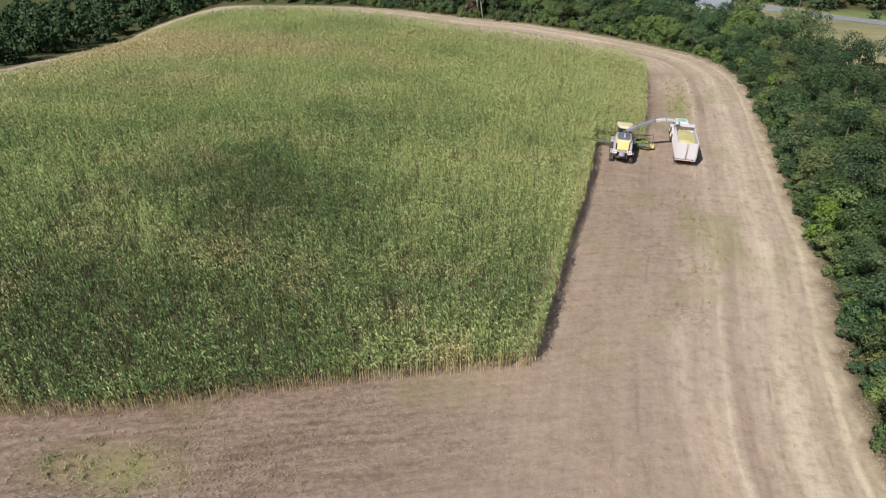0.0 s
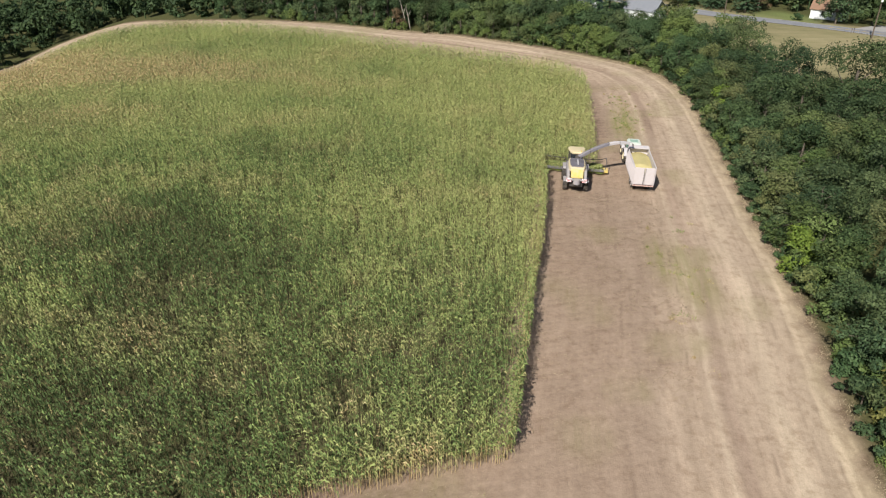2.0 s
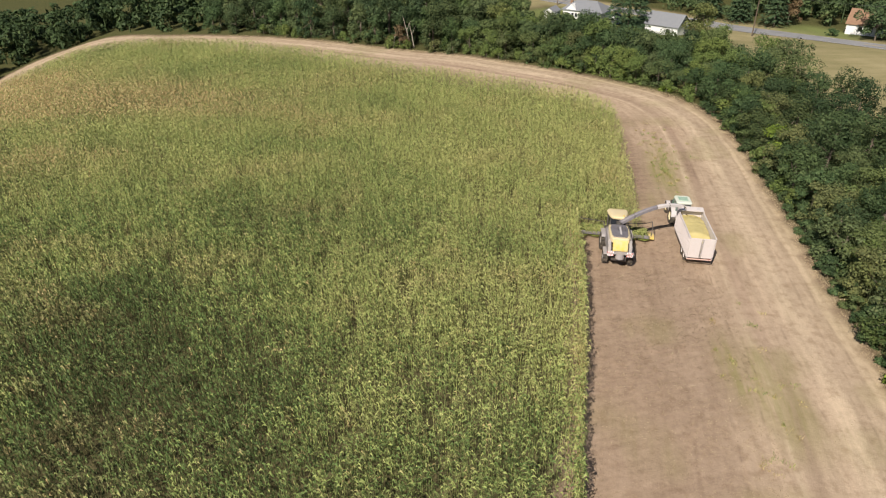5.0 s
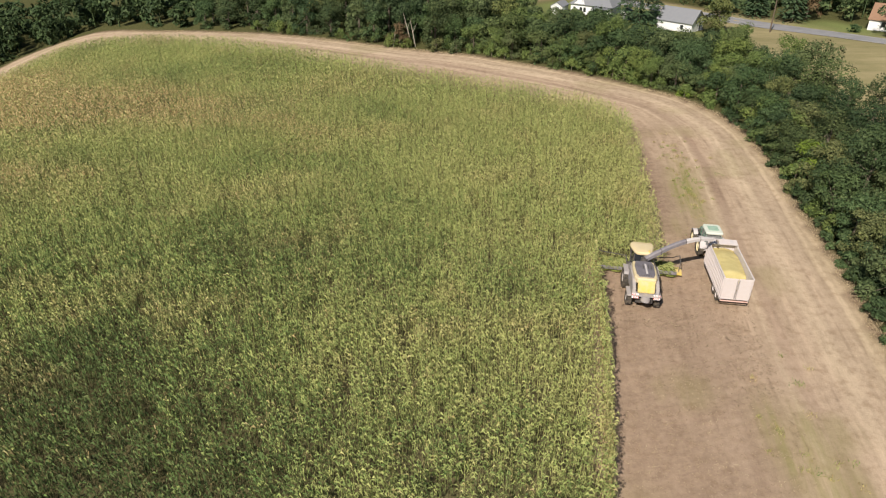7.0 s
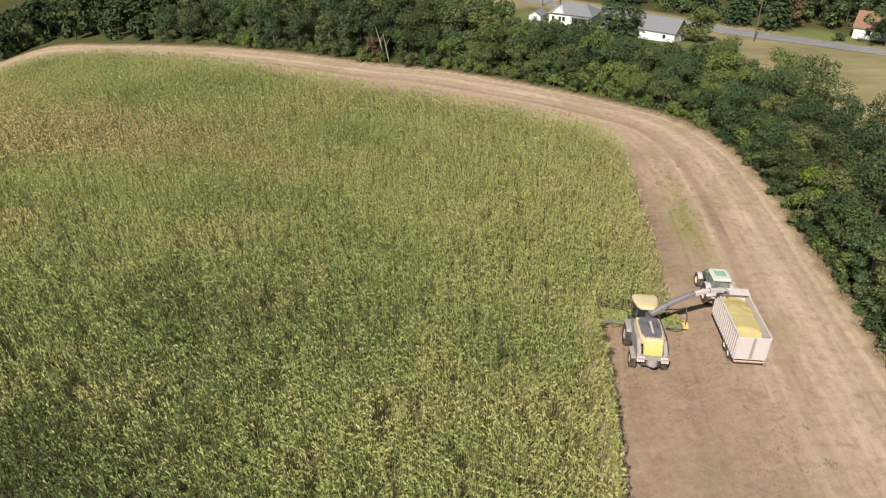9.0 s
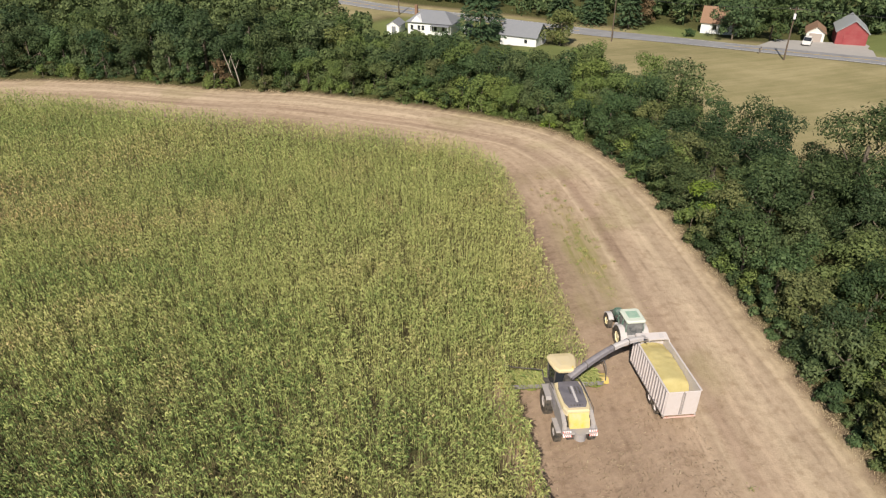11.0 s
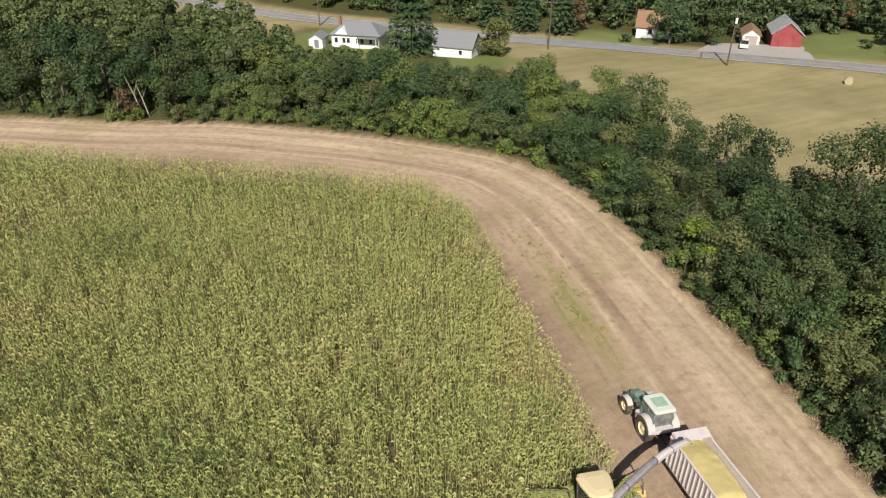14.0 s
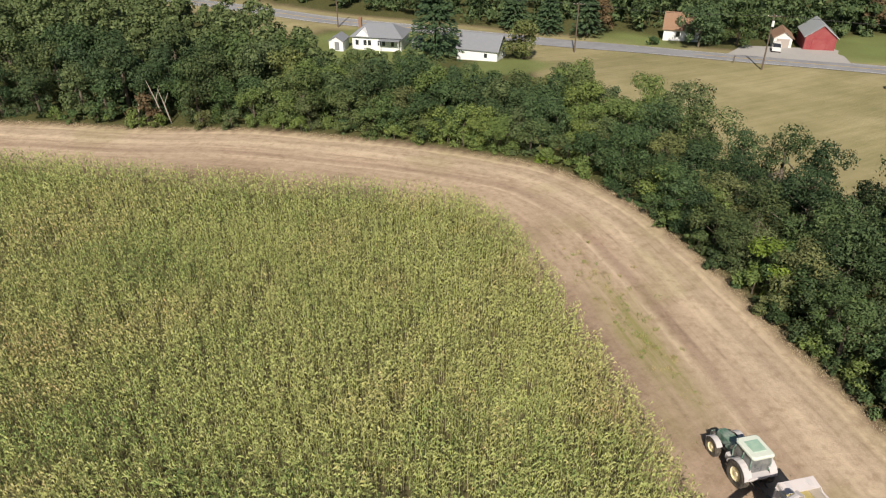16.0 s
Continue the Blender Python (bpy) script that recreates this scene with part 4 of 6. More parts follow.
OPEN_VIEWS = ((58.5, 219.5, -6.8, 6.0), (75.0, 203.5, -7.2, 5.5), (51.0, 223.5, -6.8, 3.0), (78.0, 193.0, -6.6, 4.0), (54.0, 236.0, -7.0, 4.0), (31.0, 281.0, -6.5, 2.5), (45.0, 247.0, -6.5, 1.5))


def view_limit(x, y):
    """Greatest height that leaves the houses and their lawns in view from over the field."""
    best = 99.0
    ex, ey, ez = 1.5, 68.0, 35.0
    for tx, ty, tz, half in OPEN_VIEWS:
        dx, dy = tx - ex, ty - ey
        ln = math.hypot(dx, dy)
        s = ((x - ex) * dx + (y - ey) * dy) / ln
        off = abs((x - ex) * dy - (y - ey) * dx) / ln
        if off < half + 2 and s < ln:
            best = min(best, ez + (tz - ez) * s / ln - gz(x, y))
    return best


def edge_dist(x, y):
    d, _ = along(np.array([x]), np.array([y]), EDGE_LINE[::2])
    return float(d[0])


rs_t = np.random.RandomState(11)
near_protos = [broad_tree(100 + i, rs_t.uniform(8.0, 9.6), rs_t.uniform(3.0, 4.0), 5200, 0.148, (M_LEAF, M_DEEP, M_DEEP, M_OLIVE, M_DEEP)[i], 30, 0.02) for i in range(5)]
light_protos = [broad_tree(110 + i, rs_t.uniform(8.0, 9.6), rs_t.uniform(3.0, 4.0), 5200, 0.148, (M_OLIVE, M_LEAF, M_FRESH, M_OLIVE)[i], 30, 0.02) for i in range(4)]
spots = poisson(rs_t, 15, 100, 22, 185, 3.7, lambda x, y: wood_band(x, y, 2.1, 40) & ~inside(x, y, HAY_POLY) & (x < 75 + 0.05 * (160 - y)) & clear_of(x, y), 5000)
grown = lambda x, y: (0.66 + 0.30 * min(1.0, edge_dist(x, y) / 14)) * (0.93 if x > 60 and 95 < y < 135 else 1.0)
scatter(near_protos, spots[spots[:, 1] <= 132], rs_t, grown)
scatter(light_protos, spots[spots[:, 1] > 132], rs_t, grown)
edge_protos = [broad_tree(230 + i, rs_t.uniform(5.0, 6.4), rs_t.uniform(2.2, 2.7), 2300, 0.135, (M_LEAF, M_DEEP, M_FRESH, M_OLIVE)[i], 18, 0.02) for i in range(4)]
for p in edge_protos:
    tagged(p, "young green broadleaf tree leafy to the ground beside the lane", "tree", "wood edge trees")
espots = poisson(rs_t, 15, 75, 22, 165, 3.0, lambda x, y: wood_band(x, y, 2.7, 4.2), 9000)
scatter(edge_protos, espots, rs_t, lambda x, y: 0.95, 7.0)
bush_protos = [broad_tree(200 + i, rs_t.uniform(2.2, 3.2), rs_t.uniform(1.4, 2.0), 900, 0.15, (M_FRESH, M_OLIVE, M_FRESH, M_LEAF)[i], 10, 0.04) for i in range(4)]
for p in bush_protos:
    tagged(p, "low green shrub at the wood edge beside the lane", "shrub", "wood edge shrubs")
    p.name = "shrub"
bspots = poisson(rs_t, -30, 100, 22, 215, 2.4, lambda x, y: wood_band(x, y, 0.9, 4.6) & (rs_t.rand(len(x)) < 0.9), 9000)
scatter(bush_protos, bspots, rs_t, lambda x, y: 0.85, 3.5)
rs_h = np.random.RandomState(57)
hem_protos = [broad_tree(250 + i, rs_h.uniform(1.9, 2.5), rs_h.uniform(1.2, 1.5), 800, 0.13, (M_DEEP, M_LEAF, M_DEEP)[i], 9, 0.03) for i in range(3)]
for p in hem_protos:
    tagged(p, "low dark green brush hanging over the edge of the lane", "shrub", "lane edge brush")
    p.name = "shrub"
hspots = poisson(rs_h, 30, 62, 60, 135, 1.9, lambda x, y: wood_band(x, y, 0.7, 1.9) & (rs_h.rand(len(x)) < 0.8), 9000)
scatter(hem_protos, hspots, rs_h, lambda x, y: 0.85, 3.0)
back_protos = [broad_tree(300 + i, rs_t.uniform(8.8, 10.8), rs_t.uniform(3.4, 4.4), 3300, 0.215, (M_LEAF, M_DEEP, M_DEEP, M_LEAF, M_OLIVE)[i], 20, 0.02) for i in range(5)]
bspots = poisson(rs_t, -45, 60, 150, 235, 4.6, lambda x, y: wood_band(x, y, 3.0, 24) & clear_of(x, y) & (y > 187 - 0.6 * x), 4200)
scatter(back_protos, bspots, rs_t, lambda x, y: 0.72 + 0.3 * min(1.0, edge_dist(x, y) / 9))
wspots = poisson(rs_t, -60, 60, 190, 320, 5.0, lambda x, y: wood_band(x, y, 24, 75) & clear_of(x, y), 2600)
woods("back_wood", wspots, rs_t, (8, 12), 900, 0.38, M_OLIVE, "dense olive green woodland behind the first trees")
lspots = poisson(rs_t, -175, -30, 60, 310, 5.0, lambda x, y: wood_band(x, y, 3.5, 42) & (x < -45 + 0 * y) & (x > -175), 4200)
woods("side_wood", lspots, rs_t, (8, 12), 340, 0.58, M_DEEP, "dark green woodland beyond the field crest")
OVER_ROAD = np.vstack([ROAD, [(600, -150), (600, 600), (-30, 600)]])
fspots = poisson(rs_t, -20, 260, 110, 330, 4.7, lambda x, y: (np.hypot(x, y) < 320) & clear_of(x, y) & inside(x, y, OVER_ROAD) & (along(x, y, ROAD)[0] > np.where(x > 100, 14.5, 11.5)) & (along(x, y, ROAD)[0] < 62), 5200)
woods("road_wood", fspots, rs_t, (7, 14), 540, 0.46, M_LEAF, "tall mixed woodland beyond the road")

# ---- buildings ----


def gable_house(name, m, w, l, eave, ridge, wall_mat, roof_mat, label, category="house", over=0.35):
    """Gabled building: w across the gable (x), l along the ridge (y), origin at the middle of its floor."""
    ob = thing(name, m, label, category)
    bm = B()
    pts = [(-w / 2, -0.4), (w / 2, -0.4), (w / 2, eave), (0, ridge), (-w / 2, eave)]
    loft(bm, [[(x, -l / 2, z) for x, z in pts], [(x, l / 2, z) for x, z in pts]])
    part("wall", bm, wall_mat, ob)
    for sx in (-1, 1):
        bm = B()
        slope = (ridge - eave) / (w / 2)
        a, b = (0, ridge + 0.14), (sx * (w / 2 + over), eave - slope * over + 0.14)
        q = [a, b, (b[0], b[1] - 0.14), (a[0], a[1] - 0.14)]
        loft(bm, [[(x, -l / 2 - over, z) for x, z in q], [(x, l / 2 + over, z) for x, z in q]])
        part("roof", bm, roof_mat, ob)
    return ob


def opening(ob, name, c, s, mat, frame_mat=None, label=""):
    o = part(name, box(B(), c, s, bevel=0.01), mat, ob, label)
    if frame_mat:
        bm = B()
        dims = list(s)
        thin = 0 if s[0] < s[1] else 1
        other = 1 - thin
        for sg in (-1, 1):
            cc = list(c)
            cc[other] += sg * (s[other] / 2 + 0.05)
            d = [0, 0, 0]
            d[thin], d[other], d[2] = s[thin] + 0.05, 0.1, s[2] + 0.2
            box(bm, cc, d)
            cc = list(c)
            cc[2] += sg * (s[2] / 2 + 0.05)
            d[other], d[2] = s[other], 0.1
            box(bm, cc, d)
        part("frame", bm, frame_mat, o)
    return o


def place(x, y, deg, dz=0.0):
    return Matrix.Translation((x, y, gz(x, y) + dz)) @ Matrix.Rotation(radians(deg), 4, "Z")


# white outbuilding: gable faces the meadow, ridge runs away along the road
wb = gable_house("outbuilding", place(76.8, 205.9, 43.0), 6.8, 8.8, 2.5, 4.9, M_WHITE, M_GREYROOF, "white-walled outbuilding with a grey shingle roof behind the wood", "outbuilding")
opening(wb, "window", (-3.4, -1.9, 1.35), (0.08, 0.7, 0.9), M_WINDOW, M_WHITE)
opening(wb, "door", (1.2, -4.4, 1.0), (1.0, 0.08, 2.0), M_GREYROOF, M_WHITE)

# white house with a grey hipped roof, a white gable on it, and a low shed beside
wh = thing("house", place(60.4, 222.6, -37.6), "white single-storey house with a grey hipped roof", "house")
part("wall", box(B(), (0, 0, 1.2), (11.0, 7.5, 3.2)), M_WHITE, wh)
bm = B()
loft(bm, [[(-6, -4.2, 2.75), (6, -4.2, 2.75), (6, 4.2, 2.75), (-6, 4.2, 2.75)], [(-2.8, -0.1, 5.0), (2.8, -0.1, 5.0), (2.8, 0.1, 5.0), (-2.8, 0.1, 5.0)]])
part("roof", bm, M_GREYROOF, wh)
bm = B()
loft(bm, [[(-4.6, -4.0, 2.8), (-1.6, -4.0, 2.8), (-3.1, -4.0, 4.3)], [(-4.6, -1.2, 2.8), (-1.6, -1.2, 2.8), (-3.1, -1.2, 4.3)]])
part("gable", bm, M_WHITE, wh)
for wx in (-4.4, -2.6, -1.6, 0.6, 1.6, 3.6):
    opening(wh, "window", (wx, -3.75, 1.5), (0.7, 0.08, 1.1), M_WINDOW, M_WHITE)
part("porch_roof", box(B(), (3.2, -4.7, 2.5), (4.6, 2.0, 0.15), bevel=0.03), M_GREYROOF, wh)
for px in (1.1, 5.3):
    part("porch_post", box(B(), (px, -5.5, 1.1), (0.14, 0.14, 2.7)), M_WHITE, wh)
part("chimney", box(B(), (-4.9, 1.0, 4.0), (0.7, 0.7, 3.6), bevel=0.03), M_BROWNROOF, wh)
sh = gable_house("garden_shed", place(51.2, 224.6, -37.0), 3.2, 4.2, 2.0, 3.0, M_WHITE, M_GREYROOF, "small pale garden shed with a grey roof", "shed", 0.2)
opening(sh, "door", (0.2, -2.1, 0.95), (1.0, 0.06, 1.8), M_GREYROOF)
mw = gable_house("garden_shed", place(67.0, 217.4, -37.0), 2.2, 3.0, 1.8, 2.6, M_WHITE, M_GREYROOF, "white lean-to beside the house, half hidden by trees", "shed", 0.15)
part("door", box(B(), (0, -1.52, 0.8), (0.8, 0.06, 1.6)), M_WHITE, mw)

# red barn with a tin roof, boards and battens on its gable
RB = place(146.6, 178.2, -42.0)
rb = gable_house("red_barn", RB, 6.3, 9.0, 3.1, 5.5, M_RED, M_TINROOF, "red wooden barn with a pale metal gable roof", "barn")
opening(rb, "door", (-0.2, -4.54, 1.3), (2.8, 0.08, 2.6), M_RED, M_RED, "closed red sliding door")
for k in range(13):
    bx0 = -3.0 + k * 0.5
    top = 3.1 + (5.5 - 3.1) * (1 - abs(bx0) / 3.15) - 0.1
    part("batten", box(B(), (bx0, -4.53, top / 2), (0.06, 0.05, top)), M_RED, rb)

# cream garage, brown-roofed house beside it
gar = gable_house("garage", place(140.8, 182.6, -44.0), 3.8, 6.0, 2.4, 3.7, M_CREAM, M_BROWNROOF, "cream garage with a brown shingle roof", "garage")
opening(gar, "door", (0, -3.02, 1.1), (2.7, 0.08, 2.1), painted("taupe_door", (0.40, 0.35, 0.33), 0.6, dust=0.2), M_WHITE, "closed taupe garage door in white trim")
bh = gable_house("house", place(127.6, 199.5, 46.0), 7.0, 8.5, 2.7, 5.7, M_WHITE, M_BROWNROOF, "white house with a brown roof, half hidden by a tree", "house")
opening(bh, "window", (-3.52, 1.0, 1.6), (0.08, 0.9, 1.2), M_WINDOW, M_WHITE)

# drive in front of the barn
bm = B()
q = [(122.5, 181.0), (133, 186), (148, 173.5), (139, 163.5)]
bm.faces.new([bm.verts.new((x, y, gz(x, y) + 0.09)) for x, y in q])
bmesh.ops.subdivide_edges(bm, edges=bm.edges, cuts=6, use_grid_fill=True)
for v in bm.verts:
    v.co.z = gz(v.co.x, v.co.y) + 0.07
tagged(part("driveway", bm, M_GRAVEL), "pale grey gravel drive in front of barn and garage", "driveway", kind="structure")


def parked_car(m):
    ob = thing("car", m, "white car parked nose to the road by the garage", "car")
    paint = painted("car_white", (0.75, 0.75, 0.76), 0.25, dust=0.05, spec=0.5)
    tyre = painted("car_tyre", (0.02, 0.02, 0.022), 0.9, dust=0.2)
    bm = B()
    profile(bm, [(-2.2, 0.35), (2.2, 0.35), (2.25, 0.75), (1.2, 0.95), (0.7, 1.0), (-2.1, 1.05), (-2.25, 0.7)], -0.9, 0.9, 0.06)
    part("body", bm, paint, ob)
    bm = B()
    loft(bm, [[(-0.82, -2.0, 1.03), (0.82, -2.0, 1.03), (0.82, 0.95, 0.98), (-0.82, 0.95, 0.98)], [(-0.66, -1.5, 1.6), (0.66, -1.5, 1.6), (0.66, 0.2, 1.6), (-0.66, 0.2, 1.6)]])
    cab = part("cabin", bm, M_WINDOW, ob)
    part("roof", box(B(), (0, -0.65, 1.62), (1.36, 1.75, 0.06), bevel=0.03), paint, cab)
    for sx in (-1, 1):
        for wy in (-1.35, 1.4):
            part("wheel", rod(B(), (sx * 0.72, wy, 0.33), (sx * 0.93, wy, 0.33), 0.33, n=14), tyre, ob)
    return ob


parked_car(place(134.8, 178.6, 130.0, 0.1))

# ---- roadside poles, wires, posts ----


def utility_pole(x, y, h, arm_deg, drum=True):
    ob = thing("utility_pole", place(x, y, arm_deg), "brown wooden utility pole with crossarm beside the road", "utility pole", "roadside poles")
    part("pole", rod(B(), (0, 0, -0.5), (0, 0, h), 0.17, 0.11, 8), M_WOOD, ob)
    part("crossarm", box(B(), (0, 0, h - 0.5), (2.4, 0.1, 0.12)), M_WOOD, ob)
    for k in (-1.05, -0.4, 0.4, 1.05):
        part("insulator", rod(B(), (k, 0, h - 0.44), (k, 0, h - 0.28), 0.05, 0.03, 6), M_WHITE, ob)
    if drum:
        part("transformer", rod(B(), (0.05, -0.35, h - 2.3), (0.05, -0.35, h - 1.3), 0.25, n=12), M_WHITE, ob, "pale grey transformer drum")
    return ob


POLES = [(97.7, 201.0, 10.8, -40, False), (118.6, 168.2, 10.8, -40, True), (160.0, 120.0, 10.5, -42, False), (57.5, 243.0, 10.5, -42, False), (27.0, 280.0, 10.5, -42, False)]
for p in POLES:
    utility_pole(*p)
M_WIRE = painted("wire", (0.03, 0.03, 0.035), 0.6, dust=0.0)
for (ax, ay, ah, *_), (bx2, by2, bh2, *_) in zip((POLES[4], POLES[3], POLES[0], POLES[1]), (POLES[3], POLES[0], POLES[1], POLES[2])):
    for off in (-1.0, 1.0):
        a = Vector((ax + off * 0.77, ay - off * 0.64, gz(ax, ay) + ah - 0.3))
        b = Vector((bx2 + off * 0.77, by2 - off * 0.64, gz(bx2, by2) + bh2 - 0.3))
        pts = [a.lerp(b, i / 10) - Vector((0, 0, 4 * 0.7 * (i / 10) * (1 - i / 10))) for i in range(11)]
        tagged(part("power_line", pipe(B(), pts, 0.02, 4), M_WIRE), "thin dark overhead wire between poles", "wire", "overhead wires")


def post_box(x, y):
    ob = thing("mailbox", place(x, y, -40), "small roadside mailbox on a wooden post", "mailbox", "mailboxes")
    part("post", box(B(), (0, 0, 0.45), (0.1, 0.1, 1.1)), M_WOOD, ob)
    part("box", box(B(), (0, 0, 1.1), (0.22, 0.5, 0.26), bevel=0.06, seg=2), M_WOOD, ob)


post_box(117.7, 174.6)
post_box(119.0, 175.6)


def hay_bale(x, y, deg):
    ob = thing("hay_bale", place(x, y, deg), "round pale straw bale lying on the mown meadow", "hay bale")
    bm = B()
    rod(bm, (-0.62, 0, 0.68), (0.62, 0, 0.68), 0.72, n=24)
    es = [e for e in bm.edges if len(e.link_faces) == 2]
    bmesh.ops.bevel(bm, geom=[e for e in es if e.calc_face_angle(0) > 1], offset=0.08, segments=2, affect="EDGES")
    part("bale", bm, M_BALE, ob)


hay_bale(128.4, 148.2, 35)

# ---- single trees and shrubs that stand apart ----


def set_tree(ob, x, y, s=1.0, label=None, cat=None):
    ob.matrix_basis = Matrix.Translation((x, y, gz(x, y) - 0.1)) @ Matrix.Rotation((x * 7 + y) % 6.28, 4, "Z") @ Matrix.Scale(s, 4)
    if label:
        tagged(ob, label, cat or "tree")
    return ob


set_tree(pine_tree(501, 18.0, 7.6, 5200, 0.42), 68.0, 210.6)
set_tree(pine_tree(502, 12, 4.2, 2200, 0.42), 103, 219)
set_tree(pine_tree(503, 14, 4.5, 1800, 0.5), 97, 225)
set_tree(pine_tree(504, 13, 4.5, 1600, 0.5), 110, 213)
set_tree(broad_tree(505, 8.4, 4.0, 3800, 0.22, M_OLIVE, 24, 0.1), 83.5, 200.0, 1, "round green tree beside the white outbuilding")
set_tree(broad_tree(506, 9.8, 5.4, 4200, 0.27, M_LEAF, 22, 0.12), 123.5, 190.0, 1, "broad green garden tree in front of the brown-roofed house")
set_tree(broad_tree(507, 8.0, 4.0, 2600, 0.27, M_DEEP, 18), 131.8, 186.8, 1, "broad green garden tree beside the drive")
set_tree(broad_tree(508, 6.0, 2.4, 2400, 0.15, M_LIME, 14, 0.1), 53.2, 110.0, 1, "bright lime green young tree among darker trees")
set_tree(broad_tree(509, 1.6, 1.7, 700, 0.14, M_LIME, 8, 0.1), 52.8, 146.5, 1, "bright lime green shrub at the lane bend", "shrub")
set_tree(broad_tree(510, 4.6, 2.4, 1800, 0.15, M_LIME, 12, 0.1), 40.2, 66.0, 1, "yellow-green sapling beside the lane")
set_tree(broad_tree(516, 13.6, 5.4, 7600, 0.19, M_DEEP, 32, 0.1), 72.5, 108.0, 1, "tall dark green tree standing above the wood edge")
set_tree(broad_tree(511, 8.0, 3.4, 1300, 0.34, M_BROWN, 11, 0.1), 169, 181, 1, "bare brownish tree beside the barn")
set_tree(broad_tree(521, 9.0, 3.6, 1800, 0.28, M_BROWN, 16, 0.1), 114.5, 214.0, 1, "purplish brown tree among conifers beyond the road")
set_tree(broad_tree(512, 4.2, 1.5, 700, 0.22, M_LIME, 7, 0.1), 168, 160.5, 1, "slim yellow-green garden conifer", "shrub")
set_tree(broad_tree(513, 1.8, 1.6, 900, 0.14, M_LEAF, 12, 0.1), 117.0, 197.5, 1.0, "clipped round green garden bush", "shrub")
set_tree(broad_tree(514, 2.0, 1.5, 400, 0.2, M_LEAF, 8, 0.1), 157, 165, 1, "low garden bush on the lawn", "shrub")
set_tree(broad_tree(515, 5.2, 2.4, 900, 0.24, M_BROWN, 9, 0.05), 7.0, 188.2, 1, "dead brown shrub with pale bare stems", "shrub")
for k, (x, y, dx, h) in enumerate(((9.4, 187.0, -1.6, 7.0), (5.5, 188.0, 0.8, 4.0), (10.2, 187.0, -1.0, 5.5))):
    bm = B()
    rod(bm, (0, 0, -0.2), (dx * 0.5, 0.3, h * 0.55), 0.13, 0.10, 6)
    rod(bm, (dx * 0.5, 0.3, h * 0.55), (dx, 0.5, h), 0.10, 0.03, 6)
    rod(bm, (dx * 0.5, 0.3, h * 0.55), (dx * 0.5 + 0.9, 0.6, h * 0.85), 0.06, 0.02, 5)
    ob = part("dead_trunk", bm, painted("pale_bark", (0.34, 0.31, 0.27), 0.9, dust=0.2) if k == 0 else bpy.data.materials["pale_bark"])
    ob.location = (x, y, gz(x, y))
    tagged(ob, "pale bare leaning dead tree trunk", "dead tree", "dead trunks")

M_GOLDEN = foliage("golden_leaf", (0.05, 0.058, 0.018), (0.150, 0.152, 0.050), (0.27, 0.26, 0.092), hue=0.1)
set_tree(broad_tree(517, 7.4, 3.6, 5200, 0.165, M_GOLDEN, 26, 0.04), 37.6, 44.2, 1, "yellowing olive tree at the wood edge beside the lane")
set_tree(broad_tree(518, 2.8, 1.9, 1300, 0.14, M_DEEP, 12, 0.05), 34.6, 46.6, 1, "low dark green shrub in a gap of the wood edge", "shrub")
set_tree(broad_tree(519, 2.6, 1.8, 1200, 0.14, M_LEAF, 12, 0.05), 33.6, 42.4, 1, "low green shrub under the yellowing tree", "shrub")
set_tree(broad_tree(520, 2.4, 1.7, 1100, 0.14, M_LEAF, 12, 0.05), 35.6, 50.2, 1, "low green shrub in a gap of the wood edge", "shrub")

# ---- machines ----
M_TYRE = painted("tyre_rubber", (0.028, 0.027, 0.027), 0.9, dust=0.55, dust_col=(0.30, 0.25, 0.2))
M_DUSTY = painted("dusty_panel", (0.33, 0.315, 0.335), 0.65, dust=0.7, dust_col=(0.44, 0.39, 0.355), scale=1.8)
M_YELLOW = painted("machine_yellow", (0.66, 0.50, 0.10), 0.5, dust=0.75, dust_col=(0.60, 0.51, 0.36), scale=1.8)
M_PALEYELLOW = painted("cab_roof_yellow", (0.66, 0.55, 0.33), 0.6, dust=0.6, dust_col=(0.60, 0.53, 0.41), scale=1.2)
M_DARKMETAL = painted("dark_metal", (0.06, 0.06, 0.068), 0.5, 0.3, dust=0.35)
M_MESHDARK = painted("engine_screen", (0.13, 0.125, 0.15), 0.45, dust=0.45, dust_col=(0.30, 0.28, 0.31), scale=1.2)
M_HAZE = painted("dust_grey_panel", (0.52, 0.50, 0.53), 0.65, dust=0.6, dust_col=(0.58, 0.54, 0.53), scale=1.8)
M_DUSTGLASS = painted("dusty_glass", (0.08, 0.09, 0.10), 0.2, dust=0.6, dust_col=(0.38, 0.38, 0.38), scale=1.5, spec=0.6)
M_SPOUT = painted("spout_grey", (0.19, 0.18, 0.215), 0.5, dust=0.5, dust_col=(0.36, 0.34, 0.34))
M_LILAC = painted("trailer_white", (0.60, 0.56, 0.58), 0.5, dust=0.4, dust_col=(0.55, 0.49, 0.46))
M_GREEN = painted("tractor_green", (0.07, 0.19, 0.135), 0.5, dust=0.85, dust_col=(0.42, 0.45, 0.43), scale=2.4)
M_RIM = painted("rim_cream", (0.70, 0.62, 0.38), 0.55, dust=0.8, dust_col=(0.70, 0.64, 0.52))
M_REDSTRIPE = painted("red_stripe", (0.5, 0.05, 0.04), 0.5, dust=0.2)
M_SILAGE = painted("chopped_silage", (0.49, 0.42, 0.19), 0.95, dust=0.7, dust_col=(0.56, 0.49, 0.25), scale=2.2)
M_CROP = painted("cut_crop", (0.2, 0.26, 0.06), 0.8, dust=0.5, dust_col=(0.36, 0.34, 0.12), scale=2)


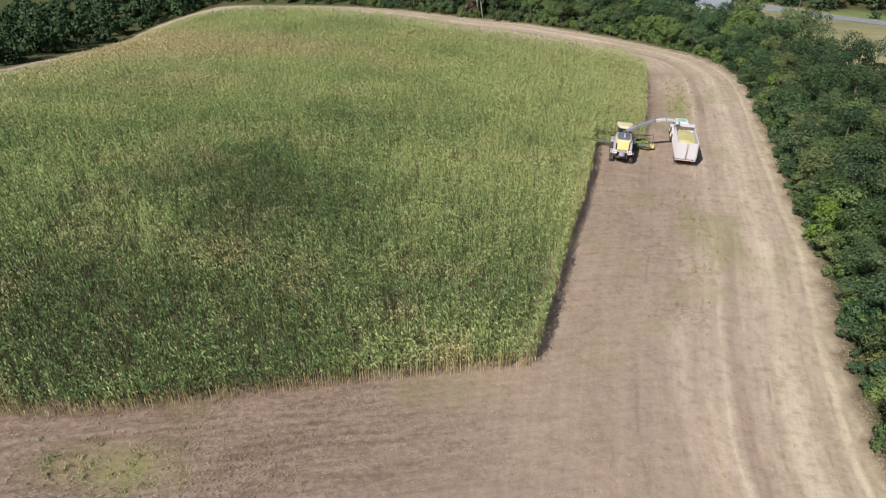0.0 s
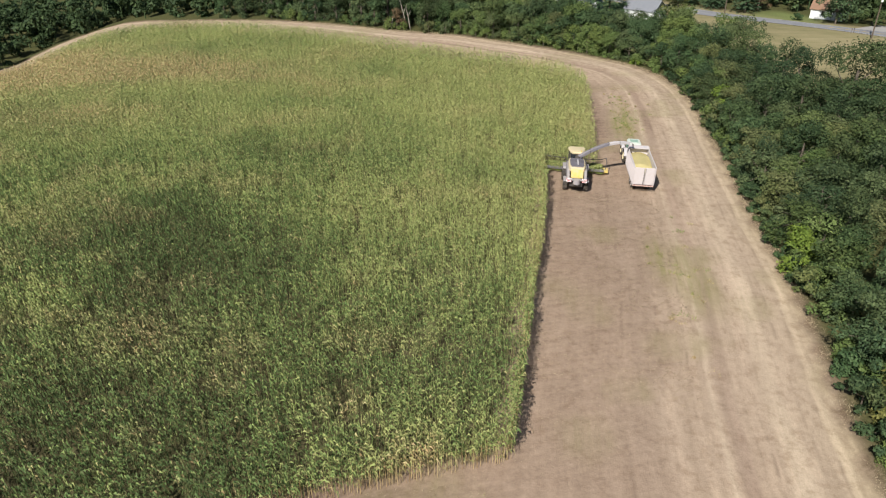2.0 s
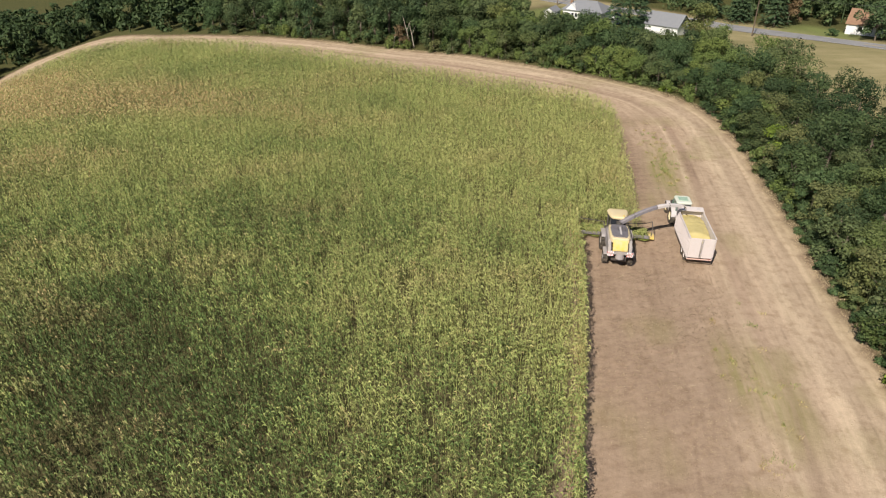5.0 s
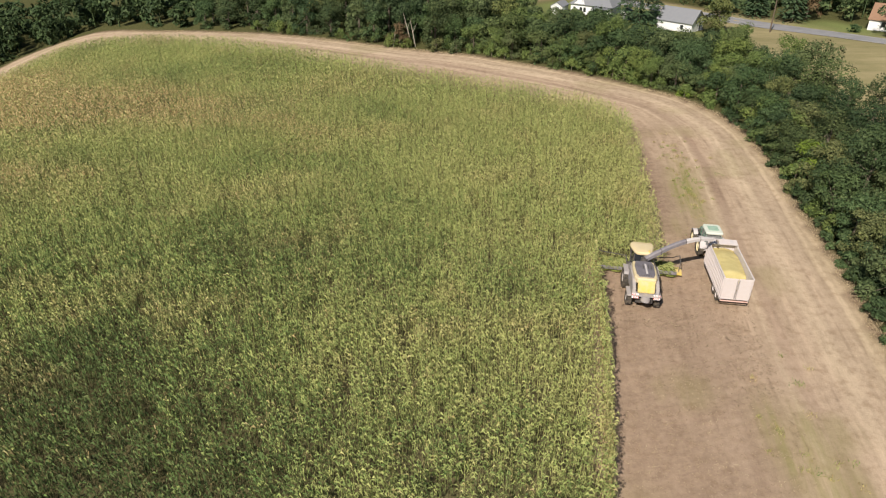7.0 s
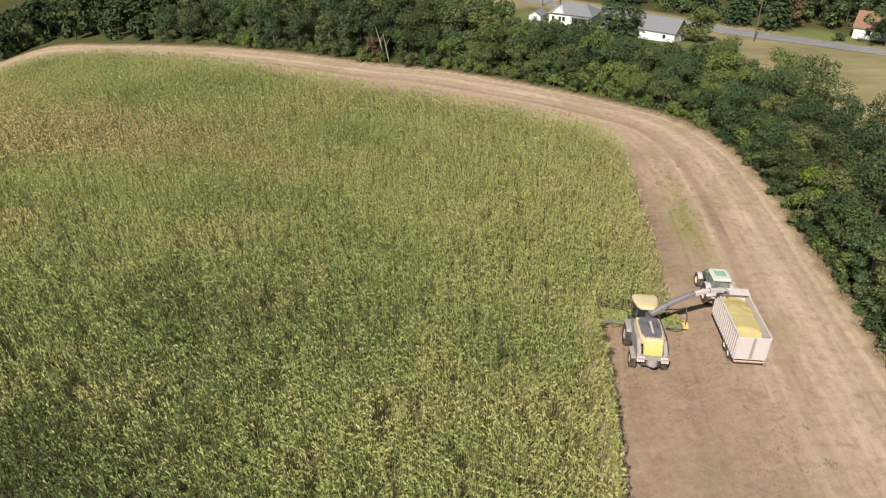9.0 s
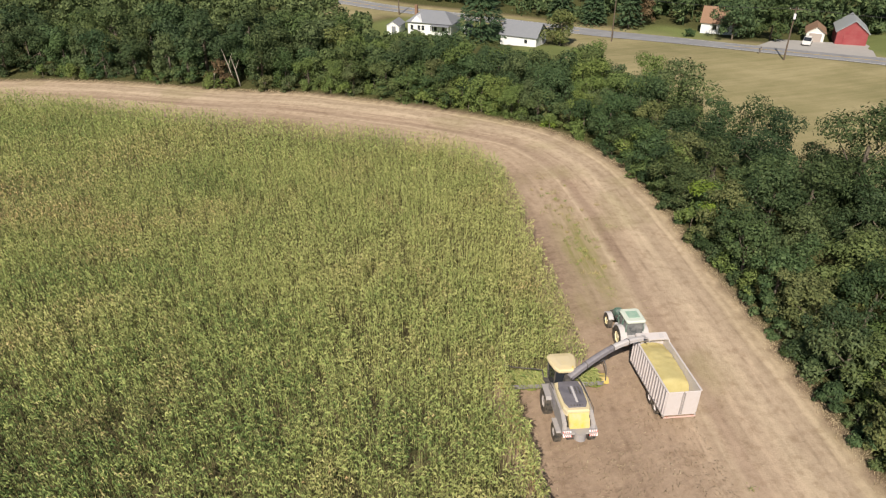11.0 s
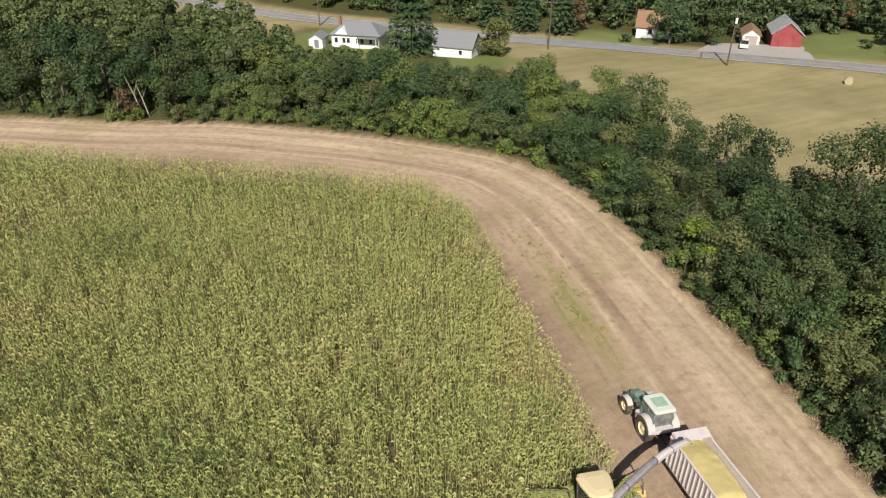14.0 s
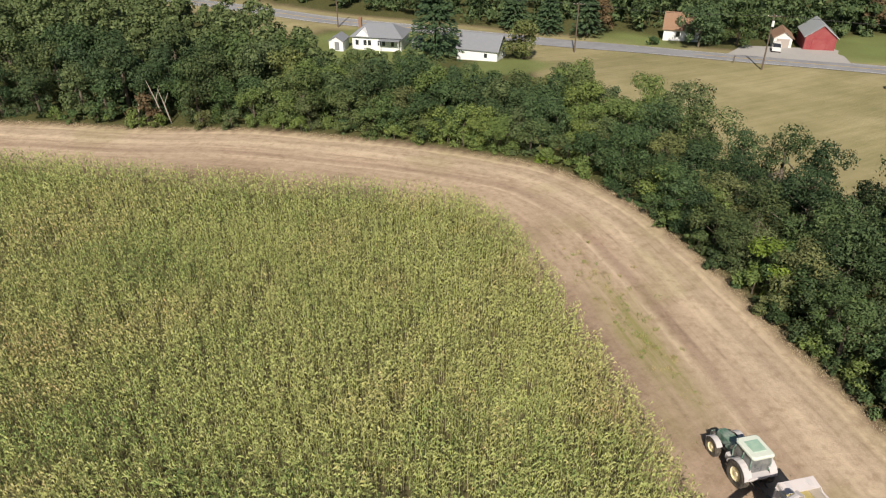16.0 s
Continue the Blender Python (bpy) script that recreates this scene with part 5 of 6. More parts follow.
def tilt_frame(x, y, deg):
    """A pose on the sloping ground with heading deg to the right of +y."""
    e = 1.5
    nx, ny = -(gz(x + e, y) - gz(x - e, y)) / (2 * e), -(gz(x, y + e) - gz(x, y - e)) / (2 * e)
    up = Vector((nx, ny, 1)).normalized()
    f = Vector((math.sin(radians(deg)), math.cos(radians(deg)), 0))
    f = (f - up * f.dot(up)).normalized()
    r = f.cross(up)
    m = Matrix((r, f, up)).transposed().to_4x4()
    return Matrix.Translation((x, y, gz(x, y) + 0.02)) @ m


def wheel(parent, c, r, w, rim_r, rim_mat, lugs=20, side=1):
    """A lugged tyre with a dished rim and hub."""
    bm = B()
    n = 28
    rings = []
    prof = [(rim_r, -w * 0.42), (r * 0.86, -w * 0.5), (r * 0.97, -w * 0.42), (r, -w * 0.2), (r, w * 0.2), (r * 0.97, w * 0.42), (r * 0.86, w * 0.5), (rim_r, w * 0.42)]
    for rad, ox in prof:
        rings.append([(c[0] + ox, c[1] + rad * math.cos(2 * math.pi * k / n), c[2] + rad * math.sin(2 * math.pi * k / n)) for k in range(n)])
    loft(bm, rings, cap=False)
    for k in range(lugs):
        a = 2 * math.pi * k / lugs
        for sg in (-1, 1):
            aa = a + (0.5 * sg + 0.5) * math.pi / lugs
            m = Matrix.Rotation(aa, 4, "X") @ Matrix.Rotation(sg * 0.5, 4, "Z")
            p = Vector((c[0] + sg * w * 0.24, c[1], c[2])) + Matrix.Rotation(aa, 3, "X") @ Vector((0, 0, r + 0.01))
            box(bm, p, (w * 0.5, 0.05, 0.06), Matrix.Rotation(aa, 4, "X") @ Matrix.Rotation(sg * 0.55, 4, "Z"))
    ty = part("wheel", bm, M_TYRE, parent)
    bm = B()
    rod(bm, (c[0] - w * 0.38, c[1], c[2]), (c[0] + w * 0.38, c[1], c[2]), rim_r, n=24, caps=False)
    rod(bm, (c[0] + side * w * 0.1, c[1], c[2]), (c[0] + side * w * 0.16, c[1], c[2]), rim_r * 0.98, n=24)
    rod(bm, (c[0] + side * w * 0.1, c[1], c[2]), (c[0] + side * w * 0.36, c[1], c[2]), rim_r * 0.35, rim_r * 0.28, n=12)
    part("rim", bm, rim_mat, ty)
    return ty


def forage_harvester(m):
    ob = thing("forage_harvester", m, "dusty yellow and grey forage harvester with spout turned over the trailer", "harvester")
    for sx in (-1, 1):
        wheel(ob, (sx * 1.28, 0, 0.92), 0.92, 0.62, 0.46, M_DUSTY, 20, sx)
        wheel(ob, (sx * 1.24, -2.95, 0.66), 0.66, 0.5, 0.32, M_DUSTY, 16, sx)
    part("chassis", box(B(), (0, -1.4, 0.95), (1.5, 5.0, 0.5), bevel=0.05), M_DARKMETAL, ob)
    # side panels with louvres
    for sx in (-1, 1):
        bm = B()
        profile(bm, [(0.35, 1.3), (0.35, 2.35), (-0.6, 2.62), (-3.0, 2.62), (-3.9, 2.2), (-4.15, 1.3), (-3.6, 1.15), (-2.0, 1.25)], sx * 0.86, sx * 1.16, 0.05)
        pan = part("side_panel", bm, M_DUSTY, ob, "dusty light grey side panel")
        for k in range(6):
            part("louvre", box(B(), (sx * 1.17, -0.75 - k * 0.2, 1.95), (0.05, 0.07, 0.6), Matrix.Rotation(0.15, 4, "X")), M_SPOUT, pan)
    # rear fenders and steps
    for sx in (-1, 1):
        bm = B()
        profile(bm, [(-2.25, 1.25), (-2.3, 1.38), (-3.7, 1.38), (-3.75, 1.25)], sx * 1.0, sx * 1.5, 0.03)
        part("fender", bm, M_DUSTY, ob)
        bm = B()
        profile(bm, [(0.95, 1.75), (0.7, 1.95), (-0.7, 1.95), (-0.9, 1.75), (-0.7, 1.87), (0.7, 1.87)], sx * 0.98, sx * 1.58)
        part("fender", bm, M_DUSTY, ob)
    # engine deck: yellow surround with the dark rounded screen set in it
    bm = B()
    outer = [(-0.98, -0.35), (-1.04, -1.6), (-1.0, -3.0), (-0.82, -3.42), (0.82, -3.42), (1.0, -3.0), (1.04, -1.6), (0.98, -0.35)]
    loft(bm, [[(x, y, 2.5) for x, y in outer], [(x * 0.97, y, 2.85) for x, y in outer], [(x * 0.88, -1.6 + (y + 1.6) * 0.95, 2.95) for x, y in outer]])
    part("engine_hood", bm, M_PALEYELLOW, ob, "dusty yellow engine hood surround")
    bm = B()
    inner = [(-0.72, -0.42), (-0.88, -1.1), (-0.82, -2.6), (-0.62, -3.12), (0.62, -3.12), (0.82, -2.6), (0.88, -1.1), (0.72, -0.42)]
    loft(bm, [[(x, y, 2.93) for x, y in inner], [(x * 0.96, y, 3.02) for x, y in inner], [(x * 0.5, -1.7 + (y + 1.7) * 0.7, 3.07) for x, y in inner]])
    scr = part("engine_screen", bm, M_MESHDARK, ob, "dark grey engine screen")
    # pale strip added as the reflected light streak along the screen
    part("glint_strip", box(B(), (0.08, -1.85, 3.07), (0.17, 1.7, 0.03), bevel=0.01), M_HAZE, scr, "pale strip standing in for the light streak on the screen")
    for sx in (-1, 1):
        part("grille", box(B(), (0.08 + sx * 0.36, -1.45, 3.05), (0.36, 0.8, 0.03), Matrix.Rotation(sx * 0.06, 4, "Y"), bevel=0.01), M_DARKMETAL, scr)
    for k in range(5):
        part("vent", box(B(), (-0.4 + k * 0.2, -2.98, 3.03), (0.11, 0.14, 0.05), bevel=0.02), M_DARKMETAL, scr)
    bm = B()
    profile(bm, [(-3.36, 2.74), (-3.44, 2.78), (-3.95, 2.42), (-4.12, 1.95), (-4.02, 1.85), (-3.36, 2.2)], -0.72, 0.72, 0.06)
    part("rear_hood", bm, M_YELLOW, ob, "bright yellow sloping rear hood")
    part("rear_ledge", box(B(), (0, -4.1, 1.75), (2.3, 0.7, 0.12), bevel=0.04), M_DUSTY, ob)
    bm = B()
    rod(bm, (0, -4.35, 1.3), (0, -4.35, 1.84), 0.42, 0.38, 14)
    part("rear_weight", bm, M_DUSTY, ob)
    for sx in (-1, 1):
        brd = part("warning_board", box(B(), (sx * 0.92, -4.36, 1.72), (0.56, 0.06, 0.42), Matrix.Rotation(-0.5, 4, "X")), M_WHITE, ob, "red and white striped warning board")
        for k in range(4):
            part("stripe", box(B(), (sx * (0.71 + 0.14 * k), -4.392, 1.735), (0.06, 0.02, 0.44), Matrix.Rotation(-0.5, 4, "X") @ Matrix.Rotation(sx * 0.45, 4, "Y")), M_REDSTRIPE, brd)
        part("tail_lamp", box(B(), (sx * 1.08, -4.2, 1.45), (0.14, 0.08, 0.1), bevel=0.02), M_REDSTRIPE, ob)
    # cab
    cab = part("cab", loft(B(), [[(-0.72, 0.35, 1.75), (0.72, 0.35, 1.75), (0.8, 1.75, 1.6), (-0.8, 1.75, 1.6)], [(-0.75, 0.3, 3.3), (0.75, 0.3, 3.3), (0.88, 1.95, 3.3), (-0.88, 1.95, 3.3)]]), M_WINDOW, ob, "tinted cab glass")
    for px, py, qx, qy in ((-0.74, 0.36, -0.77, 0.3), (0.74, 0.36, 0.77, 0.3), (-0.82, 1.76, -0.9, 1.96), (0.82, 1.76, 0.9, 1.96)):
        part("pillar", rod(B(), (px, py, 1.7), (qx, qy, 3.32), 0.055, n=6), M_DARKMETAL, cab)
    plan = [(-0.55, 0.12), (0.55, 0.12), (0.82, 0.5), (1.02, 1.3), (1.06, 1.9), (0.85, 2.2), (-0.85, 2.2), (-1.06, 1.9), (-1.02, 1.3), (-0.82, 0.5)]
    bm = B()
    loft(bm, [[(x * 0.94, 1.2 + (y - 1.2) * 0.95, 3.3) for x, y in plan], [(x, y, 3.38) for x, y in plan], [(x, y, 3.5) for x, y in plan], [(x * 0.9, 1.2 + (y - 1.2) * 0.9, 3.6) for x, y in plan], [(x * 0.5, 1.2 + (y - 1.2) * 0.5, 3.66) for x, y in plan]])
    part("cab_roof", bm, M_PALEYELLOW, ob, "pale yellow rounded cab roof")
    part("cab_platform", box(B(), (0, 0.9, 1.55), (2.3, 1.9, 0.12), bevel=0.03), M_DARKMETAL, ob)
    pm = part("hand_rail", pipe(B(), [(1.12, 0.1, 1.6), (1.15, 0.1, 2.6), (1.15, -1.0, 2.75), (1.2, -3.0, 2.72), (1.15, -3.3, 2.3)], 0.025), M_DARKMETAL, ob)
    part("hand_rail", pipe(B(), [(-1.12, 0.1, 1.6), (-1.15, 0.1, 2.6), (-1.15, -0.9, 2.75)], 0.025), M_DARKMETAL, ob)
    part("beacon", rod(B(), (0.5, 0.35, 3.58), (0.5, 0.35, 3.78), 0.07, n=8), M_YELLOW, ob)
    # spout: turret, then a rectangular duct that rises and reaches out to the right
    part("turret", rod(B(), (0.1, -0.12, 2.7), (0.1, -0.12, 3.2), 0.36, 0.3, 14), M_DARKMETAL, ob)
    base, end = Vector((0.15, -0.1, 3.1)), Vector((6.4, 2.5, 4.35))
    flat = (end - base)
    flat.z = 0
    d = flat.normalized()
    side = Vector((d.y, -d.x, 0))
    L = flat.length
    rings, tops = [], []
    for i in range(15):
        f = i / 14
        s = L * f
        z = 3.1 + 1.5 * math.sin(min(f / 0.75, 1) * math.pi / 2) - 0.22 * max(0, (f - 0.75) / 0.25) ** 2
        hw, hh = 0.23 - 0.06 * f, 0.22 - 0.07 * f
        c = base + d * s
        c.z = z
        rings.append([c + side * hw - Vector((0, 0, hh)), c + side * hw + Vector((0, 0, hh * 0.6)), c + side * hw * 0.4 + Vector((0, 0, hh)), c - side * hw * 0.4 + Vector((0, 0, hh)), c - side * hw + Vector((0, 0, hh * 0.6)), c - side * hw - Vector((0, 0, hh))])
    bm = B()
    loft(bm, rings[:9])
    sp = part("spout", bm, M_SPOUT, ob, "dark grey curved discharge spout")
    bm = B()
    loft(bm, rings[8:])
    part("spout_end", bm, M_HAZE, sp, "pale dusty outer spout")
    for i in (3, 8, 11):
        ctr = sum((Vector(p) for p in rings[i]), Vector()) / 6
        bm = B()
        loft(bm, [[ctr + (Vector(p) - ctr) * 1.12 - d * 0.03 for p in rings[i]], [ctr + (Vector(p) - ctr) * 1.12 + d * 0.03 for p in rings[i]]])
        part("flange", bm, M_DARKMETAL, sp)
    c = base + d * L
    bm = B()
    z1 = 4.4
    loft(bm, [[Vector((c.x, c.y, z1)) + side * 0.2 * a + Vector((0, 0, 0.14 * b)) for a, b in ((-1, 1), (1, 1), (1, 0.7), (-1, 0.7))],
              [Vector((c.x, c.y, z1)) + d * 0.45 + side * 0.24 * a + Vector((0, 0, -0.1 + 0.06 * b)) for a, b in ((-1, 1), (1, 1), (1, 0), (-1, 0))],
              [Vector((c.x, c.y, z1)) + d * 0.62 + side * 0.26 * a + Vector((0, 0, -0.5 + 0.06 * b)) for a, b in ((-1, 1), (1, 1), (1, 0), (-1, 0))]])
    part("deflector", bm, M_LILAC, sp, "pale deflector flap")
    part("spout_ram", pipe(B(), [(0.5, 0.15, 3.3), (1.9, 0.65, 4.0)], 0.05, 8), M_DARKMETAL, sp)
    part("hose", pipe(B(), [(0.9, 0.1, 3.0), (1.0, -0.3, 2.9), (1.08, -1.2, 2.8), (1.12, -2.4, 2.85)], 0.035), M_DARKMETAL, ob)
    # corn header
    W = 3.85
    hd = part("header_frame", box(B(), (0, 1.9, 0.72), (2 * W - 0.3, 0.14, 0.34), bevel=0.03), M_SPOUT, ob, "dark grey header frame")
    part("feed_throat", loft(B(), [[(-0.7, 0.9, 0.6), (0.7, 0.9, 0.6), (0.7, 0.9, 1.4), (-0.7, 0.9, 1.4)], [(-0.9, 1.8, 0.45), (0.9, 1.8, 0.45), (0.9, 1.8, 1.2), (-0.9, 1.8, 1.2)]]), M_DARKMETAL, ob)
    for k in range(6):
        x = -W + 0.65 + k * (2 * W - 1.3) / 5
        bm = B()
        rod(bm, (x, 2.6, 0.28), (x, 2.6, 0.34), 0.68, n=24)
        rod(bm, (x, 2.6, 0.34), (x, 2.6, 0.75), 0.5, 0.42, 20)
        for t in range(16):
            a = 2 * math.pi * t / 16
            box(bm, (x + 0.7 * math.cos(a), 2.6 + 0.7 * math.sin(a), 0.31), (0.14, 0.05, 0.04), Matrix.Rotation(a, 4, "Z"))
        dr = part("rotor", bm, M_CROP, hd, "rotor wrapped in green crop")
        part("rotor_cap", rod(B(), (x, 2.6, 0.75), (x, 2.6, 0.83), 0.3, 0.16, 14), M_YELLOW, hd)
    for k in range(7):
        x = -W + k * 2 * W / 6
        big = k in (0, 6)
        bm = B()
        w0 = 0.44 if big else 0.16
        loft(bm, [[(x - w0, 2.2, 0.35), (x + w0, 2.2, 0.35), (x + w0 * 0.7, 2.25, 0.95 if big else 0.7), (x - w0 * 0.7, 2.25, 0.95 if big else 0.7)],
                  [(x - w0, 3.0, 0.2), (x + w0, 3.0, 0.2), (x + w0 * 0.6, 3.0, 0.75 if big else 0.55), (x - w0 * 0.6, 3.0, 0.75 if big else 0.55)],
                  [(x - 0.04, 3.75, 0.12), (x + 0.04, 3.75, 0.12), (x + 0.03, 3.75, 0.2), (x - 0.03, 3.75, 0.2)]])
        part("crop_divider", bm, M_YELLOW, hd)
    for sx in (-1, 1):
        part("guard_rail", pipe(B(), [(sx * 1.0, 2.0, 1.1), (sx * 1.15, 2.4, 1.9), (sx * 3.3, 3.0, 1.8), (sx * 3.95, 3.1, 2.0), (sx * 4.0, 2.5, 1.5), (sx * 3.85, 1.95, 0.9)], 0.045), M_DARKMETAL, hd)
    rs = np.random.RandomState(3)
    n = 1900
    x, y = rs.uniform(-W + 0.4, W - 0.4, n), rs.uniform(1.98, 3.4, n)
    z = 0.85 + rs.uniform(-0.15, 0.2, n)
    th = rs.normal(-1.4, 0.6, n)
    l, w = rs.uniform(0.25, 0.7, n), 0.045
    c, s = np.cos(th) * l, np.sin(th) * l
    q = np.stack([np.stack([x - c, y - s, z], -1), np.stack([x - np.sin(th) * w, y + np.cos(th) * w, z + 0.08], -1), np.stack([x + c, y + s, z - 0.05], -1), np.stack([x + np.sin(th) * w, y - np.cos(th) * w, z + 0.08], -1)], 1).reshape(-1, 3)
    i = 4 * np.arange(n)[:, None]
    me = mesh_from("cut_crop", q, np.concatenate([i + [0, 1, 2], i + [0, 2, 3]]), M_CORN, [("tone", "FLOAT", np.repeat(rs.uniform(0.3, 0.9, n), 4)), ("dry", "FLOAT", np.repeat(rs.uniform(0, 0.35, n), 4))])
    cs = new("cut_crop", me)
    cs.parent = hd
    tagged(cs, "loose cut green stalks on the header", kind="stuff")
    return ob


def tractor(m):
    ob = thing("tractor", m, "dusty green tractor with pale cab roof and yellow wheels", "tractor")
    for sx in (-1, 1):
        wheel(ob, (sx * 0.98, 0, 0.92), 0.92, 0.52, 0.5, M_RIM, 20, sx)
        wheel(ob, (sx * 0.95, 2.75, 0.66), 0.66, 0.4, 0.36, M_RIM, 18, sx)
        bm = B()
        arc = [(0.98 * math.cos(a), 0.95 + 0.98 * math.sin(a)) for a in np.linspace(0.25, 2.9, 10)]
        arc2 = [(1.03 * math.cos(a), 0.95 + 1.03 * math.sin(a)) for a in np.linspace(2.9, 0.25, 10)]
        profile(bm, arc + arc2, sx * 0.68, sx * 1.24)
        part("fender", bm, M_HAZE, ob, "pale dusty rear fender")
        bm = B()
        arc = [(2.75 + 0.74 * math.cos(a), 0.68 + 0.74 * math.sin(a)) for a in np.linspace(0.5, 2.5, 8)]
        arc2 = [(2.75 + 0.78 * math.cos(a), 0.68 + 0.78 * math.sin(a)) for a in np.linspace(2.5, 0.5, 8)]
        profile(bm, arc + arc2, sx * 0.72, sx * 1.16)
        part("fender", bm, M_HAZE, ob)
        part("side_tank", box(B(), (sx * 0.62, 1.35, 0.95), (0.42, 0.7, 0.5), bevel=0.08), M_HAZE, ob, "dusty grey side tank")
    part("chassis", box(B(), (0, 1.3, 0.8), (0.6, 3.6, 0.5), bevel=0.05), M_DARKMETAL, ob)
    part("axle", rod(B(), (-0.9, 2.75, 0.66), (0.9, 2.75, 0.66), 0.1, n=8), M_DARKMETAL, ob)
    part("axle", rod(B(), (-0.9, 0, 0.92), (0.9, 0, 0.92), 0.16, n=8), M_DARKMETAL, ob)
    bm = B()
    loft(bm, [[(-0.42, 1.2, 1.0), (0.42, 1.2, 1.0), (0.42, 1.2, 1.75), (0.3, 1.2, 1.92), (-0.3, 1.2, 1.92), (-0.42, 1.2, 1.75)],
              [(-0.40, 2.6, 1.0), (0.40, 2.6, 1.0), (0.40, 2.6, 1.6), (0.28, 2.6, 1.75), (-0.28, 2.6, 1.75), (-0.40, 2.6, 1.6)],
              [(-0.34, 3.4, 0.95), (0.34, 3.4, 0.95), (0.34, 3.4, 1.35), (0.24, 3.35, 1.55), (-0.24, 3.35, 1.55), (-0.34, 3.4, 1.35)]])
    hood = part("hood", bm, M_GREEN, ob, "dusty green engine hood")
    part("grille", box(B(), (0, 3.42, 1.2), (0.5, 0.05, 0.4), bevel=0.02), M_DARKMETAL, hood)
    part("exhaust", rod(B(), (0.48, 1.35, 1.2), (0.48, 1.35, 2.65), 0.06, n=8), M_DARKMETAL, ob)
    part("front_weight", box(B(), (0, 3.65, 0.8), (0.9, 0.35, 0.45), bevel=0.06), M_DARKMETAL, ob)
    for k in range(5):
        part("weight_plate", box(B(), (-0.36 + 0.18 * k, 3.84, 0.8), (0.12, 0.1, 0.42), bevel=0.02), M_GREEN, ob)
    cab = part("cab", loft(B(), [[(-0.68, -0.55, 1.25), (0.68, -0.55, 1.25), (0.62, 1.15, 1.25), (-0.62, 1.15, 1.25)], [(-0.78, -0.62, 2.0), (0.78, -0.62, 2.0), (0.72, 1.2, 2.0), (-0.72, 1.2, 2.0)], [(-0.7, -0.5, 2.68), (0.7, -0.5, 2.68), (0.66, 0.98, 2.68), (-0.66, 0.98, 2.68)]]), M_DUSTGLASS, ob, "tinted cab glass")
    for sx in (-1, 1):
        for py, qy, k in ((-0.6, -0.5, 1), (1.2, 0.98, 0.92), (0.25, 0.25, 1)):
            part("pillar", pipe(B(), [(sx * 0.69 * k, py, 1.25), (sx * 0.79 * k, py, 2.0), (sx * 0.71 * k, qy, 2.7)], 0.045), M_GREEN, cab)
    plan = [(-0.72, -0.75), (0.72, -0.75), (0.84, -0.6), (0.84, 1.0), (0.7, 1.22), (-0.7, 1.22), (-0.84, 1.0), (-0.84, -0.6)]
    bm = B()
    loft(bm, [[(x * 0.95, y * 0.96, 2.66) for x, y in plan], [(x, y, 2.72) for x, y in plan], [(x, y, 2.82) for x, y in plan], [(x * 0.9, 0.22 + (y - 0.22) * 0.9, 2.9) for x, y in plan]])
    roof = part("cab_roof", bm, painted("roof_pale", (0.60, 0.66, 0.60), 0.5, dust=0.5, dust_col=(0.7, 0.72, 0.66)), ob, "pale greenish white cab roof")
    part("roof_hatch", box(B(), (0, 0.25, 2.91), (1.0, 1.0, 0.05), bevel=0.02), painted("roof_green", (0.25, 0.42, 0.34), 0.5, dust=0.7, dust_col=(0.45, 0.55, 0.47), scale=2), roof, "green roof hatch")
    part("rear_deck", box(B(), (0, -0.75, 1.35), (1.9, 0.62, 0.1), bevel=0.03), M_HAZE, ob)
    part("rear_panel", box(B(), (0, -0.72, 1.1), (1.5, 0.12, 0.55), bevel=0.03), M_HAZE, ob)
    for sx in (-1, 1):
        part("lift_arm", rod(B(), (sx * 0.4, -0.3, 0.75), (sx * 0.42, -1.3, 0.6), 0.05, n=6), M_DARKMETAL, ob)
        part("mirror", box(B(), (sx * 1.0, 1.1, 2.2), (0.2, 0.05, 0.3), bevel=0.02), M_DARKMETAL, ob)
        part("mirror_arm", rod(B(), (sx * 0.7, 1.12, 2.35), (sx * 1.0, 1.1, 2.3), 0.02, n=5), M_DARKMETAL, ob)
        part("step", box(B(), (sx * 0.85, 1.1, 0.6), (0.3, 0.4, 0.06)), M_DARKMETAL, ob)
    part("drawbar", box(B(), (0, -0.9, 0.5), (0.12, 1.2, 0.06)), M_DARKMETAL, ob)
    return ob


